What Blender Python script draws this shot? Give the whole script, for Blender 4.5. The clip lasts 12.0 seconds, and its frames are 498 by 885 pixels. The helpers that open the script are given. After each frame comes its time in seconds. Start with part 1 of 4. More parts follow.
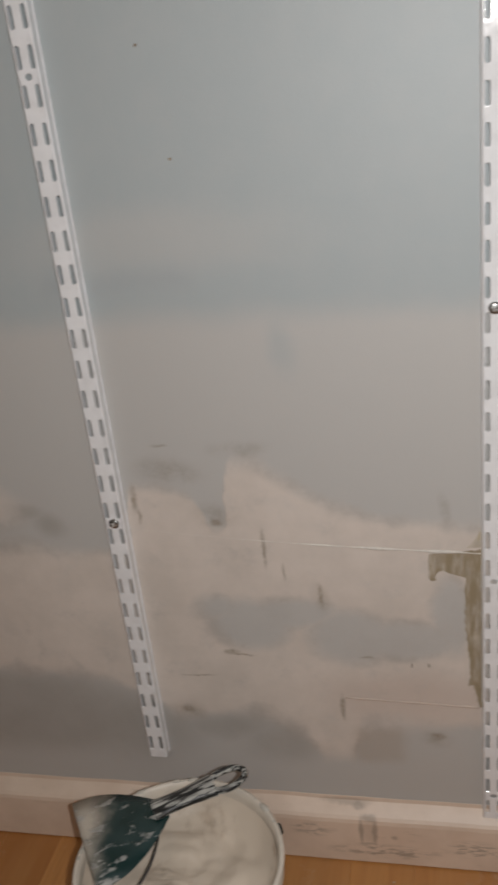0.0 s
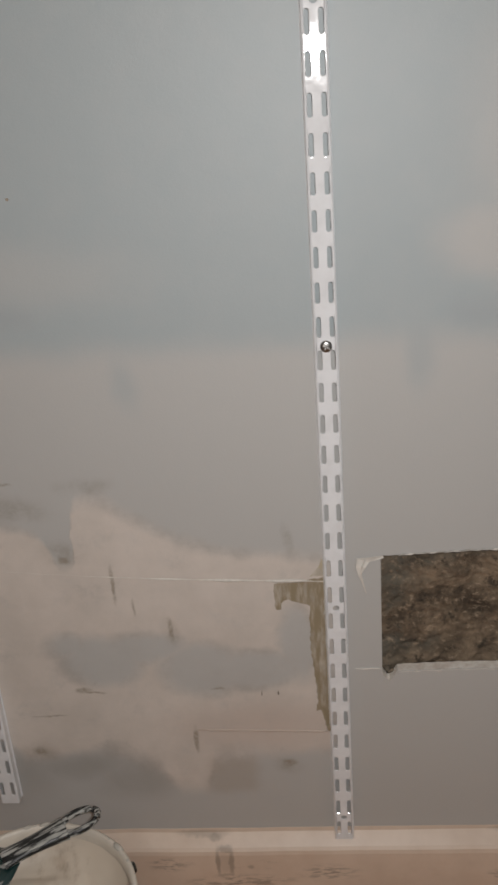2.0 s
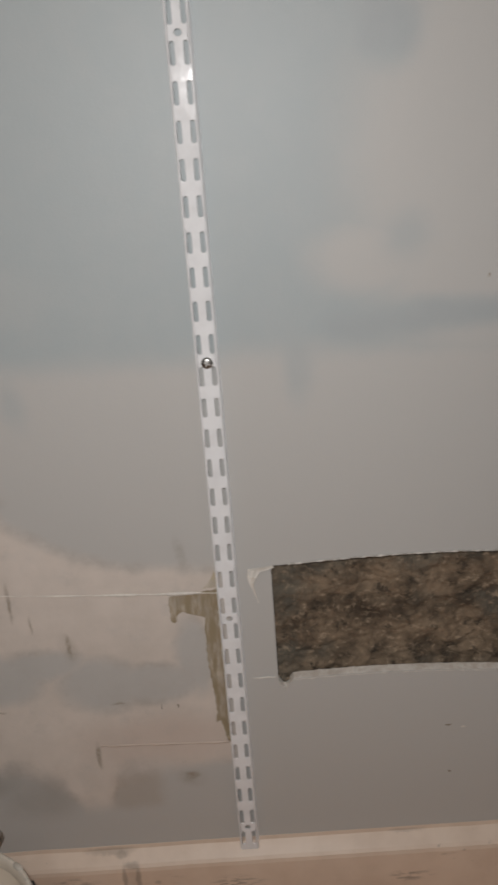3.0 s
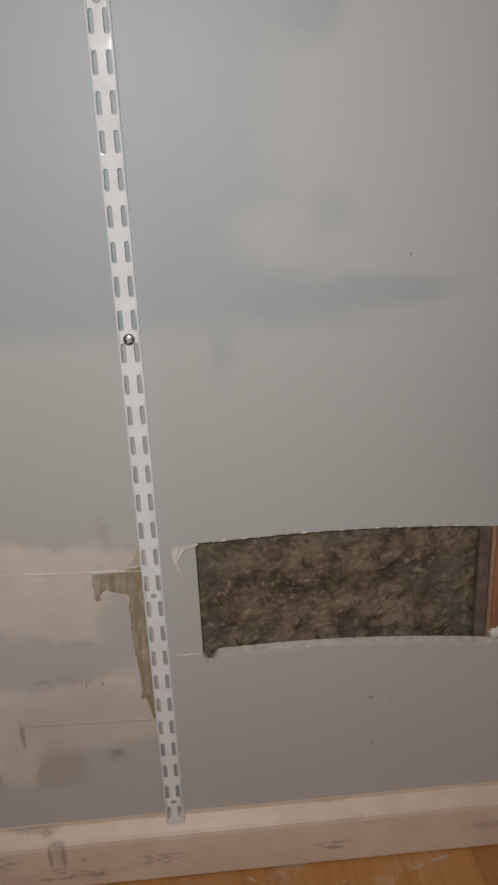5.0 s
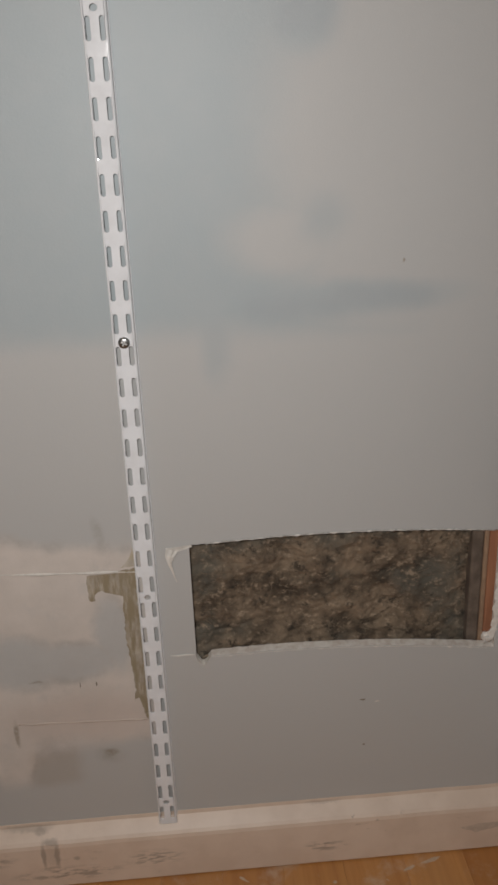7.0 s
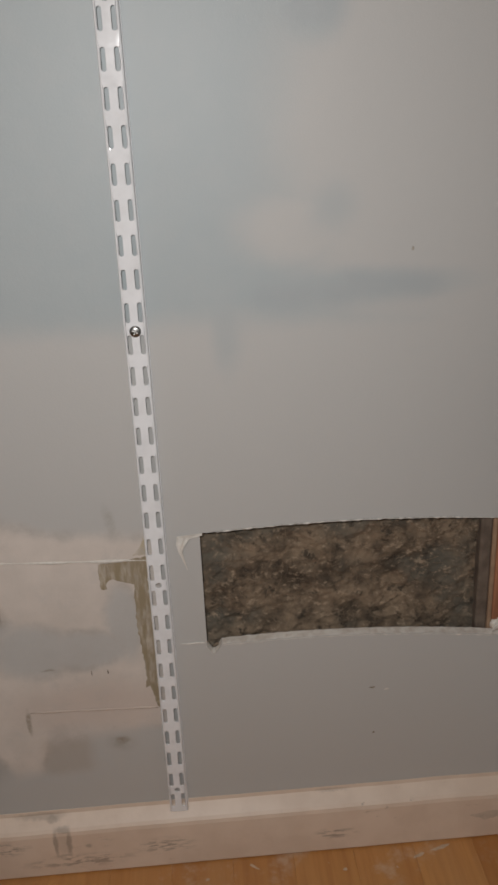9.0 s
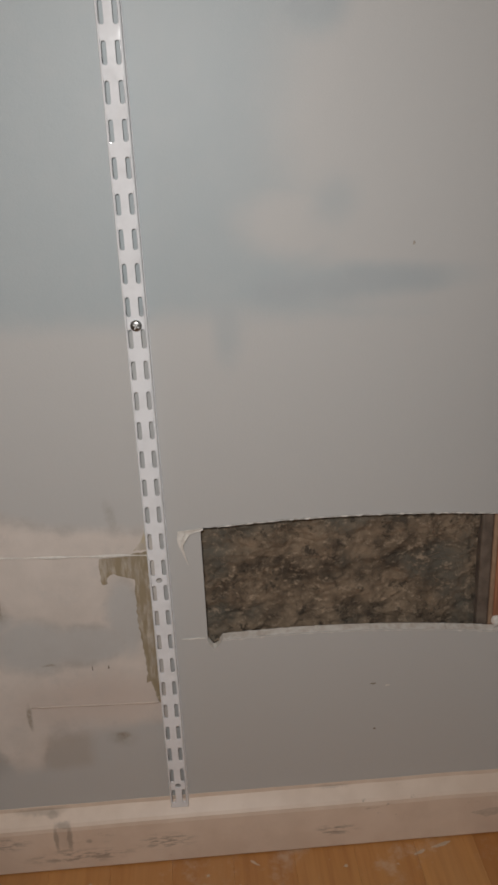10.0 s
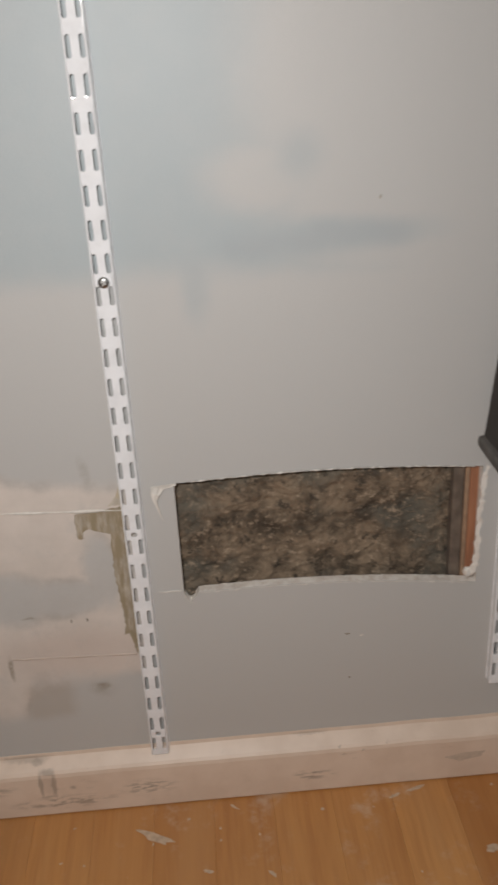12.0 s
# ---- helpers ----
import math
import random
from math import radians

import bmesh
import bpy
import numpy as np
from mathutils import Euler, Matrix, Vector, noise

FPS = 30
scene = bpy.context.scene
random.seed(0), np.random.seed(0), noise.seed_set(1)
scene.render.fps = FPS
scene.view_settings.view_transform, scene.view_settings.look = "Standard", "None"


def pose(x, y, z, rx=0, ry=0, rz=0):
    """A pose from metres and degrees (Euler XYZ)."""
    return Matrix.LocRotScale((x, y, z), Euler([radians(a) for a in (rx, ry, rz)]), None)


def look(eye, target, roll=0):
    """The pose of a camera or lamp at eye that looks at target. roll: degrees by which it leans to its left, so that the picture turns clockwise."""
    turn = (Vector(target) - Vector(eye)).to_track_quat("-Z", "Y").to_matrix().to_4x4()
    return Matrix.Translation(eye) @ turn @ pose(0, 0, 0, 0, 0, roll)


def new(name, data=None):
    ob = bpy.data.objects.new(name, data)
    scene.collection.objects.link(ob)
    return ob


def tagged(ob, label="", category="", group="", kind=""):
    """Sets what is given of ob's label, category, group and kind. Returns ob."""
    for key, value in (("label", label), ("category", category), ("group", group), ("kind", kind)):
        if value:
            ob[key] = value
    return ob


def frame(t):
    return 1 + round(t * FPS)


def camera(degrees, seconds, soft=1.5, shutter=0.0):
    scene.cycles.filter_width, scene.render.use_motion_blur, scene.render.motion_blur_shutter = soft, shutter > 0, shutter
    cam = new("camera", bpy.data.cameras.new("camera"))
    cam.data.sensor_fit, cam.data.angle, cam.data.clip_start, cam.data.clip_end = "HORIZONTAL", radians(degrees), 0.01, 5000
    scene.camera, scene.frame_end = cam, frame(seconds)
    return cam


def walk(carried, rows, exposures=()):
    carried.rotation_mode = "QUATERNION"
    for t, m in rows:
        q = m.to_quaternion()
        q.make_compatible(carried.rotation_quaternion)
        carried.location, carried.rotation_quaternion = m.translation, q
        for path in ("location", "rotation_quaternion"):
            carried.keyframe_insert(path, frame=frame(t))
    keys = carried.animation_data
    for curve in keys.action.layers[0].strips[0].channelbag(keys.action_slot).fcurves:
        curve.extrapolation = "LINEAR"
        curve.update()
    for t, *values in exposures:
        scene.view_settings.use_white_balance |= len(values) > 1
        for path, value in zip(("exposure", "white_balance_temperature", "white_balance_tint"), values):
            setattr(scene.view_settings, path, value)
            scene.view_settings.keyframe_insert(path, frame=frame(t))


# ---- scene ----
cam = camera(31.2, 12.0, soft=2.9, shutter=0.5)
PATH = [
    (0, (-0.042, -0.804, 0.918), (-0.479, 0.977, 0.119), -6.7),
    (0.2, (-0.033, -0.81, 0.916), (-0.411, 0.989, 0.127), -6.2),
    (0.5, (-0.015, -0.809, 0.913), (-0.319, 1.008, 0.134), -5.5),
    (1, (-0.014, -0.814, 0.913), (-0.26, 1.019, 0.153), -4.9),
    (1.5, (-0.011, -0.819, 0.916), (-0.21, 1.026, 0.17), -4.5),
    (2, (-0.014, -0.814, 0.926), (-0.162, 1.03, 0.166), -4.3),
    (2.5, (0.002, -0.826, 0.926), (-0.09, 1.028, 0.18), -4.5),
    (2.8, (0.027, -0.821, 0.94), (-0.009, 1.026, 0.174), -4.3),
    (3, (0.041, -0.842, 0.92), (0.027, 1.027, 0.208), -4.2),
    (3.2, (0.05, -0.819, 0.941), (0.067, 1.023, 0.162), -4.4),
    (3.5, (0.05, -0.842, 0.925), (0.105, 1.019, 0.195), -3.8),
    (5.3, (0.058, -0.839, 0.919), (0.182, 1.001, 0.145), -2.6),
    (5.5, (0.062, -0.838, 0.919), (0.171, 1.002, 0.144), -2.5),
    (6, (0.064, -0.848, 0.918), (0.184, 0.998, 0.157), -2.4),
    (6.5, (0.064, -0.846, 0.925), (0.18, 0.998, 0.16), -2.2),
    (8.5, (0.061, -0.857, 0.914), (0.174, 0.989, 0.153), -2.3),
    (9, (0.056, -0.857, 0.916), (0.164, 0.987, 0.149), -2.5),
    (9.5, (0.061, -0.855, 0.914), (0.153, 0.988, 0.142), -2.5),
    (10, (0.059, -0.859, 0.91), (0.158, 0.986, 0.145), -2.5),
    (10.5, (0.062, -0.869, 0.903), (0.158, 0.982, 0.153), -2.7),
    (11, (0.06, -0.871, 0.914), (0.14, 0.968, 0.132), -3.3),
    (11.2, (0.067, -0.878, 0.911), (0.14, 0.961, 0.127), -3.9),
    (11.5, (0.085, -0.876, 0.91), (0.202, 0.953, 0.108), -3.5),
    (11.7, (0.085, -0.887, 0.906), (0.238, 0.93, 0.084), -3.4),
    (12, (0.091, -0.871, 0.911), (0.179, 0.936, 0.058), -3.1),
]
EXPOSURES = [(0.0, 0.25), (1.0, 0.19), (2.5, 0.10), (3.5, 0.07), (9.5, 0.06), (11.0, 0.05), (11.5, 0.10), (11.7, 0.20), (12.0, 0.45)]
walk(cam, [(t, look(eye, target, roll)) for t, eye, target, roll in PATH], EXPOSURES)


# ---------------------------------------------------------------- light
world = bpy.data.worlds.new("room_dark")
world.use_nodes = True
world.node_tree.nodes["Background"].inputs[0].default_value = (1.0, 0.9, 0.8, 1)
world.node_tree.nodes["Background"].inputs[1].default_value = 0.0
scene.world = world


def point_lamp(name, place, watts, radius, colour):
    data = bpy.data.lights.new(name, "POINT")
    data.energy, data.shadow_soft_size, data.color = watts, radius, colour
    ob = new(name, data)
    ob.matrix_world = Matrix.Translation(place)
    return ob


# the small torch beside the lens, facing the wall, and an added unseen warm fill lamp
torch = bpy.data.lights.new("torch_light", "AREA")
torch.shape, torch.size, torch.energy, torch.color = "DISK", 0.015, 4.4, (1.025, 1.0, 0.988)
new("torch_light", torch).matrix_world = look((0.015, -0.836, 0.958), (0.015, 0.0, 0.56))
point_lamp("fill_light", (-0.45, -1.75, 2.1), 6.2, 0.09, (1.0, 0.83, 0.70))


# ---------------------------------------------------------------- materials
class Mat:
    """A node material with a few short helpers."""

    def __init__(self, name, rough=0.6, metal=0.0):
        self.m = bpy.data.materials.new(name)
        self.m.use_nodes = True
        self.t = self.m.node_tree
        self.n = self.t.nodes
        self.b = self.n["Principled BSDF"]
        self.b.inputs["Roughness"].default_value = rough
        self.b.inputs["Metallic"].default_value = metal
        self.co = self.n.new("ShaderNodeTexCoord").outputs["Object"]

    def link(self, a, b):
        self.t.links.new(a, b)

    def put(self, socket, value):
        if isinstance(value, bpy.types.NodeSocket):
            self.link(value, socket)
        elif isinstance(value, tuple) and len(value) == 3 and socket.type == "RGBA":
            socket.default_value = (*value, 1)
        else:
            socket.default_value = value

    def math(self, op, a, b=0.0, c=0.0, clamp=False):
        n = self.n.new("ShaderNodeMath")
        n.operation, n.use_clamp = op, clamp
        for i, v in enumerate((a, b, c)):
            self.put(n.inputs[i], v)
        return n.outputs[0]

    def vec(self, op, a, b=(0, 0, 0)):
        n = self.n.new("ShaderNodeVectorMath")
        n.operation = op
        self.put(n.inputs[0], a)
        self.put(n.inputs[1], b)
        return n.outputs["Value"] if op in ("LENGTH", "DOT_PRODUCT") else n.outputs[0]

    def noise(self, scale, detail=4.0, rough=0.55, co=None, colour=False):
        n = self.n.new("ShaderNodeTexNoise")
        n.inputs["Scale"].default_value, n.inputs["Detail"].default_value = scale, detail
        n.inputs["Roughness"].default_value = rough
        self.link(co or self.co, n.inputs["Vector"])
        return n.outputs["Color" if colour else "Fac"]

    def ramp(self, v, lo, hi, a=0.0, b=1.0):
        n = self.n.new("ShaderNodeMapRange")
        n.interpolation_type = "SMOOTHSTEP"
        for k, x in zip(("Value", "From Min", "From Max", "To Min", "To Max"), (v, lo, hi, a, b)):
            self.put(n.inputs[k], x)
        return n.outputs[0]

    def mix(self, f, a, b):
        n = self.n.new("ShaderNodeMix")
        n.data_type = "RGBA"
        self.put(n.inputs["Factor"], f)
        self.put(n.inputs["A"], a)
        self.put(n.inputs["B"], b)
        return n.outputs["Result"]

    def scaled(self, sx, sy, sz):
        return self.vec("MULTIPLY", self.co, (sx, sy, sz))

    def bump(self, height, strength=0.3, distance=0.001):
        n = self.n.new("ShaderNodeBump")
        n.inputs["Strength"].default_value, n.inputs["Distance"].default_value = strength, distance
        self.link(height, n.inputs["Height"])
        self.link(n.outputs[0], self.b.inputs["Normal"])

    def colour(self, c):
        self.put(self.b.inputs["Base Color"], c)

    def rough(self, r):
        self.put(self.b.inputs["Roughness"], r)

    def random(self):
        return self.n.new("ShaderNodeObjectInfo").outputs["Random"]


BLUE, WARM, FILLER = (0.376, 0.418, 0.428), (0.500, 0.484, 0.462), (0.675, 0.602, 0.542)


def wall_paint():
    """Blue-grey emulsion, primer and feathered filler on plasterboard."""
    k = Mat("patched_wall_paint", 0.55)
    warp = k.vec("ADD", k.co, k.vec("MULTIPLY", k.vec("SUBTRACT", k.noise(9, 5, 0.6, colour=True), (0.5, 0.5, 0.5)), (0.04, 0, 0.03)))

    near = k.vec("ADD", k.co, k.vec("MULTIPLY", k.vec("SUBTRACT", k.noise(60, 4, 0.6, colour=True), (0.5, 0.5, 0.5)), (0.008, 0, 0.008)))

    def spot(cx, cz, rx, rz, soft=0.35, co=None):
        d = k.vec("LENGTH", k.vec("MULTIPLY", k.vec("SUBTRACT", co or warp, (cx, 0, cz)), (1 / rx, 0, 1 / rz)))
        return k.ramp(d, 1 + soft, 1 - soft)

    def union(spots, co=None):
        total = None
        for s in spots:
            v = spot(*s, co=co)
            total = v if total is None else k.math("MAXIMUM", total, v)
        return total

    axes = k.n.new("ShaderNodeSeparateXYZ")
    k.link(warp, axes.inputs[0])
    wx, wz = axes.outputs[0], axes.outputs[2]

    def profile(points):
        """A height along the wall, as a curve over x."""
        n = k.n.new("ShaderNodeFloatCurve")
        c = n.mapping.curves[0]
        c.points[0].location, c.points[1].location = ((points[0][0] + 0.7) / 0.8, points[0][1]), ((points[-1][0] + 0.7) / 0.8, points[-1][1])
        for x, z in points[1:-1]:
            c.points.new((x + 0.7) / 0.8, z)
        for p in c.points:
            p.handle_type = "AUTO_CLAMPED"
        n.mapping.update()
        k.link(k.math("DIVIDE", k.math("ADD", wx, 0.7), 0.8), n.inputs["Value"])
        return n.outputs[0]

    def less(a, b, amount=1.0):
        return k.math("MULTIPLY", a, k.math("SUBTRACT", 1.0, k.math("MULTIPLY", b, amount)))

    def patch(cx, cz, hx, hz, soft):
        px = k.ramp(k.math("ABSOLUTE", k.math("SUBTRACT", wx, cx)), hx + soft, hx - soft)
        pz = k.ramp(k.math("ABSOLUTE", k.math("SUBTRACT", wz, cz)), hz + soft, hz - soft)
        return k.math("MULTIPLY", px, pz)

    # warm primer under the blue-grey coat
    primer = k.math("MAXIMUM", k.ramp(wz, 0.711, 0.671), union(((0.289, 0.8537, 0.1497, 0.20, 0.3), (0.432, 0.8904, 0.1932, 0.5, 0.3), (0.1641, 0.7756, 0.058, 0.035, 0.5))))
    primer = k.math("MAXIMUM", primer, k.math("MULTIPLY", spot(-0.3136, 0.7657, 0.1256, 0.028, 0.7), 0.5))
    primer = less(primer, union(((0.2219, 0.718, 0.0966, 0.017, 0.6), (0.1787, 0.9683, 0.0309, 0.03, 0.5))), 0.85)
    primer = less(primer, union(((0.089, 0.6689, 0.0135, 0.03, 0.8), (0.193, 0.7953, 0.0212, 0.022, 0.8), (-0.1963, 0.6551, 0.0116, 0.024, 0.8))), 0.5)
    # filler trowelled over the lower left
    high = profile(((-0.6126, 0.4358), (-0.5308, 0.442), (-0.4387, 0.4327), (-0.3967, 0.4271), (-0.3819, 0.4929), (-0.3686, 0.5088), (-0.3301, 0.5032), (-0.3094, 0.4946), (-0.2878, 0.4632),
                    (-0.2783, 0.4672), (-0.2743, 0.5047), (-0.2645, 0.5422), (-0.2493, 0.5443), (-0.2113, 0.518), (-0.1732, 0.4946), (-0.1319, 0.479), (-0.0578, 0.4665), (0.0002, 0.4616)))
    low = profile(((-0.6162, 0.2702), (-0.5119, 0.2557), (-0.4139, 0.2395), (-0.3848, 0.2166), (-0.3565, 0.2056), (-0.2877, 0.2104), (-0.2417, 0.1964), (-0.2109, 0.1814), (-0.1859, 0.1514),
                   (-0.1598, 0.1544), (-0.1452, 0.1954), (-0.1219, 0.2024), (-0.0579, 0.2045), (0.0003, 0.2095)))
    fade = k.ramp(k.noise(7, 3), 0.35, 0.65, 0.007, 0.024)
    filler = k.math("MULTIPLY", k.ramp(k.math("SUBTRACT", high, wz), k.math("MULTIPLY", fade, -0.5), fade), k.ramp(k.math("SUBTRACT", wz, low), k.math("MULTIPLY", fade, -1.2), fade))
    filler = k.math("MAXIMUM", filler, k.math("MULTIPLY", spot(-0.5575, 0.4797, 0.0483, 0.025, 0.6), 0.7))
    filler = k.math("MULTIPLY", filler, k.ramp(k.noise(20, 6, 0.7), 0.25, 0.5, 0.72, 1.0))
    filler = less(filler, union(((-0.262, 0.335, 0.046, 0.030, 0.35), (-0.215, 0.352, 0.05, 0.020, 0.4), (-0.150, 0.322, 0.045, 0.034, 0.35),
                                 (-0.090, 0.318, 0.050, 0.026, 0.35), (-0.043, 0.350, 0.020, 0.048, 0.35), (-0.300, 0.352, 0.022, 0.014, 0.7), (-0.453, 0.452, 0.045, 0.018, 0.5))), 0.92)
    edge = k.math("MULTIPLY", k.math("MULTIPLY", filler, k.math("SUBTRACT", 1.0, filler)), k.ramp(k.noise(14, 6, 0.7), 0.42, 0.66))
    side = k.n.new("ShaderNodeSeparateXYZ")
    k.link(k.co, side.inputs[0])
    edge = k.math("MULTIPLY", edge, k.ramp(side.outputs[0], 0.004, -0.004))
    filler = k.math("MULTIPLY", filler, k.ramp(side.outputs[0], 0.004, -0.004))
    c = k.mix(k.math("MULTIPLY", primer, 0.8), BLUE, WARM)
    c = k.mix(k.ramp(k.noise(26, 5, 0.6), 0.35, 0.75, 0.0, 0.16), c, (0.47, 0.47, 0.46))
    fresh = k.mix(k.ramp(k.noise(12, 6, 0.65), 0.3, 0.7), FILLER, (0.575, 0.515, 0.46))
    pink = k.mix(k.math("MULTIPLY", spot(-0.087, 0.2394, 0.0869, 0.03, 0.7), 0.6), fresh, (0.53, 0.43, 0.37))
    c = k.mix(k.math("MULTIPLY", filler, 0.85), c, pink)
    c = k.mix(k.math("MULTIPLY", edge, 1.6, clamp=True), c, (0.30, 0.275, 0.25))
    # grime that gathered low on the blue coat
    grime = k.math("MULTIPLY", union(((-0.0599, 0.1874, 0.0126, 0.009, 0.8), (-0.3516, 0.2115, 0.0155, 0.010, 0.8),
                                      (-0.2878, 0.475, 0.0174, 0.012, 0.8), (-0.3299, 0.5258, 0.029, 0.012, 0.8), (-0.254, 0.5522, 0.0241, 0.008, 0.8),
                                      (-0.05, 0.4804, 0.0048, 0.014, 0.7), (-0.1803, 0.3707, 0.0068, 0.016, 0.8))), k.ramp(k.noise(40, 5, 0.7), 0.35, 0.65, 0.08, 0.45))
    c = k.mix(grime, c, (0.26, 0.225, 0.185))
    # the dirty old coat left bare under the ragged lower edge of the filler
    coat = k.math("MULTIPLY", union(((-0.57, 0.195, 0.17, 0.060, 0.35), (-0.42, 0.180, 0.07, 0.045, 0.6), (-0.305, 0.188, 0.05, 0.018, 0.8), (-0.24, 0.168, 0.04, 0.024, 0.8),
                                     (-0.505, 0.477, 0.022, 0.008, 0.8), (-0.475, 0.462, 0.016, 0.012, 0.8))), k.ramp(k.noise(18, 5, 0.6), 0.3, 0.7, 0.36, 0.52))
    film = k.math("MULTIPLY", patch(-0.125, 0.172, 0.030, 0.024, 0.010), 0.4)
    c = k.mix(film, c, (0.36, 0.295, 0.235))
    c = k.mix(less(coat, filler, 0.9), c, (0.27, 0.25, 0.225))
    # later touch-ups in a deeper grey-blue
    touch = None
    for p in ((0.2555, 0.7187, 0.0502, 0.013, 0.010, 0.9), (0.169, 0.7123, 0.0531, 0.010, 0.012, 0.9), (0.089, 0.6729, 0.0097, 0.022, 0.009, 0.4), (0.1816, 0.9831, 0.029, 0.030, 0.010, 0.9), (0.1901, 0.7973, 0.0155, 0.014, 0.012, 0.3), (-0.1963, 0.6571, 0.0087, 0.014, 0.009, 0.3),
              (-0.3514, 0.7259, 0.0773, 0.008, 0.010, 0.9)):
        v = k.math("MULTIPLY", patch(*p[:5]), p[5])
        touch = v if touch is None else k.math("MAXIMUM", touch, v)
    touch = k.math("MULTIPLY", touch, k.ramp(k.noise(24, 4, 0.6), 0.3, 0.6, 0.55, 1.0))
    c = k.mix(k.math("MULTIPLY", touch, 0.38), c, (0.345, 0.365, 0.382))
    # chips and scrapes
    scrape = union(((-0.1654, 0.2234, 0.0031, 0.016, 0.5), (-0.2366, 0.4319, 0.0019, 0.020, 0.6), (-0.2881, 0.296, 0.0087, 0.0035, 0.5), (-0.2766, 0.2925, 0.0116, 0.0014, 0.6), (-0.3517, 0.2105, 0.0077, 0.0055, 0.7),
                    (-0.0599, 0.1874, 0.0077, 0.0045, 0.6), (-0.285, 0.4642, 0.0058, 0.004, 0.6), (-0.3322, 0.2612, 0.0174, 0.0011, 0.6), (-0.3735, 0.493, 0.0034, 0.014, 0.6), (-0.3699, 0.4724, 0.0019, 0.008, 0.6),
                    (-0.1343, 0.2942, 0.0077, 0.0015, 0.6), (-0.2176, 0.4033, 0.0014, 0.009, 0.7), (-0.1803, 0.3747, 0.0023, 0.013, 0.6), (-0.3362, 0.5552, 0.0077, 0.0015, 0.7)), near)
    c = k.mix(k.math("MULTIPLY", scrape, k.ramp(k.noise(170, 3), 0.3, 0.6, 0.35, 0.75)), c, (0.265, 0.225, 0.175))
    k.colour(c)
    k.rough(k.ramp(filler, 0, 1, 0.5, 0.8))
    fine = k.math("ADD", k.math("MULTIPLY", k.noise(420, 3, 0.6), 0.25), k.math("MULTIPLY", k.noise(18, 5, 0.6), 1.2))
    k.bump(k.math("ADD", fine, k.math("MULTIPLY", filler, 0.6)), 0.35, 0.0012)
    return k.m


def plain_paint(name, colour, rough=0.6, amount=0.08, scale=30):
    k = Mat(name, rough)
    dark = tuple(v * (1 - 2 * amount) for v in colour)
    k.colour(k.mix(k.ramp(k.noise(scale, 5), 0.3, 0.7), colour, dark))
    k.bump(k.noise(300, 3), 0.2, 0.0006)
    return k.m


def skirting_paint():
    k = Mat("chipped_cream_gloss", 0.42)
    base = k.mix(k.ramp(k.noise(22, 5), 0.3, 0.7), (0.71, 0.585, 0.480), (0.645, 0.520, 0.420))
    streak = k.ramp(k.noise(1, 6, 0.7, k.scaled(16, 30, 60)), 0.62, 0.74)
    base = k.mix(k.math("MULTIPLY", streak, 0.5), base, (0.36, 0.28, 0.215))
    speck = k.ramp(k.noise(95, 3, 0.6), 0.70, 0.76)
    base = k.mix(k.math("MULTIPLY", speck, 0.5), base, (0.30, 0.25, 0.2))
    for cx, cz, rx, rz in ((-0.1256, 0.022, 0.0724, 0.012), (-0.0193, 0.035, 0.0386, 0.014), (-0.2125, 0.05, 0.029, 0.012), (0.1932, 0.03, 0.029, 0.01)):
        d = k.vec("LENGTH", k.vec("MULTIPLY", k.vec("SUBTRACT", k.co, (cx, 0, cz)), (1 / rx, 0, 1 / rz)))
        rub = k.math("MULTIPLY", k.ramp(d, 1.2, 0.3), k.ramp(k.noise(1, 6, 0.7, k.scaled(45, 60, 190)), 0.47, 0.58))
        base = k.mix(k.math("MULTIPLY", rub, 0.75), base, (0.27, 0.225, 0.185))
    wob = k.vec("ADD", k.co, k.vec("MULTIPLY", k.vec("SUBTRACT", k.noise(120, 3, 0.6, colour=True), (0.5, 0.5, 0.5)), (0.006, 0, 0.006)))
    for cx, cz, rx, rz, f in ((-0.1531, 0.052, 0.0027, 0.019, 0.6), (-0.1367, 0.052, 0.0033, 0.019, 0.6), (-0.1700, 0.0835, 0.030, 0.0035, 0.45), (-0.1550, 0.0800, 0.008, 0.0030, 0.5), (0.190, 0.0840, 0.020, 0.0022, 0.35), (-0.1439, 0.071, 0.0087, 0.0034, 0.55), (-0.1449, 0.052, 0.0097, 0.017, 0.22), (-0.1459, 0.033, 0.0116, 0.0018, 0.4), (-0.114, 0.045, 0.0039, 0.003, 0.5)):
        d = k.vec("LENGTH", k.vec("MULTIPLY", k.vec("SUBTRACT", wob, (cx, 0, cz)), (1 / rx, 0, 1 / rz)))
        base = k.mix(k.ramp(d, 1.4, 0.5, 0.0, f), base, (0.27, 0.225, 0.185))
    k.colour(base)
    k.bump(k.math("ADD", k.noise(60, 4), k.math("MULTIPLY", streak, -0.7)), 0.35, 0.0012)
    return k.m


def enamel():
    k = Mat("white_enamelled_steel", 0.2)
    k.colour(k.mix(k.ramp(k.noise(60, 4), 0.35, 0.75), (0.79, 0.80, 0.815), (0.72, 0.727, 0.737)))
    k.rough(k.ramp(k.noise(90, 4), 0.3, 0.7, 0.06, 0.10))
    k.b.inputs["Specular IOR Level"].default_value = 0.42
    k.bump(k.noise(70, 2), 0.16, 0.0006)
    return k.m


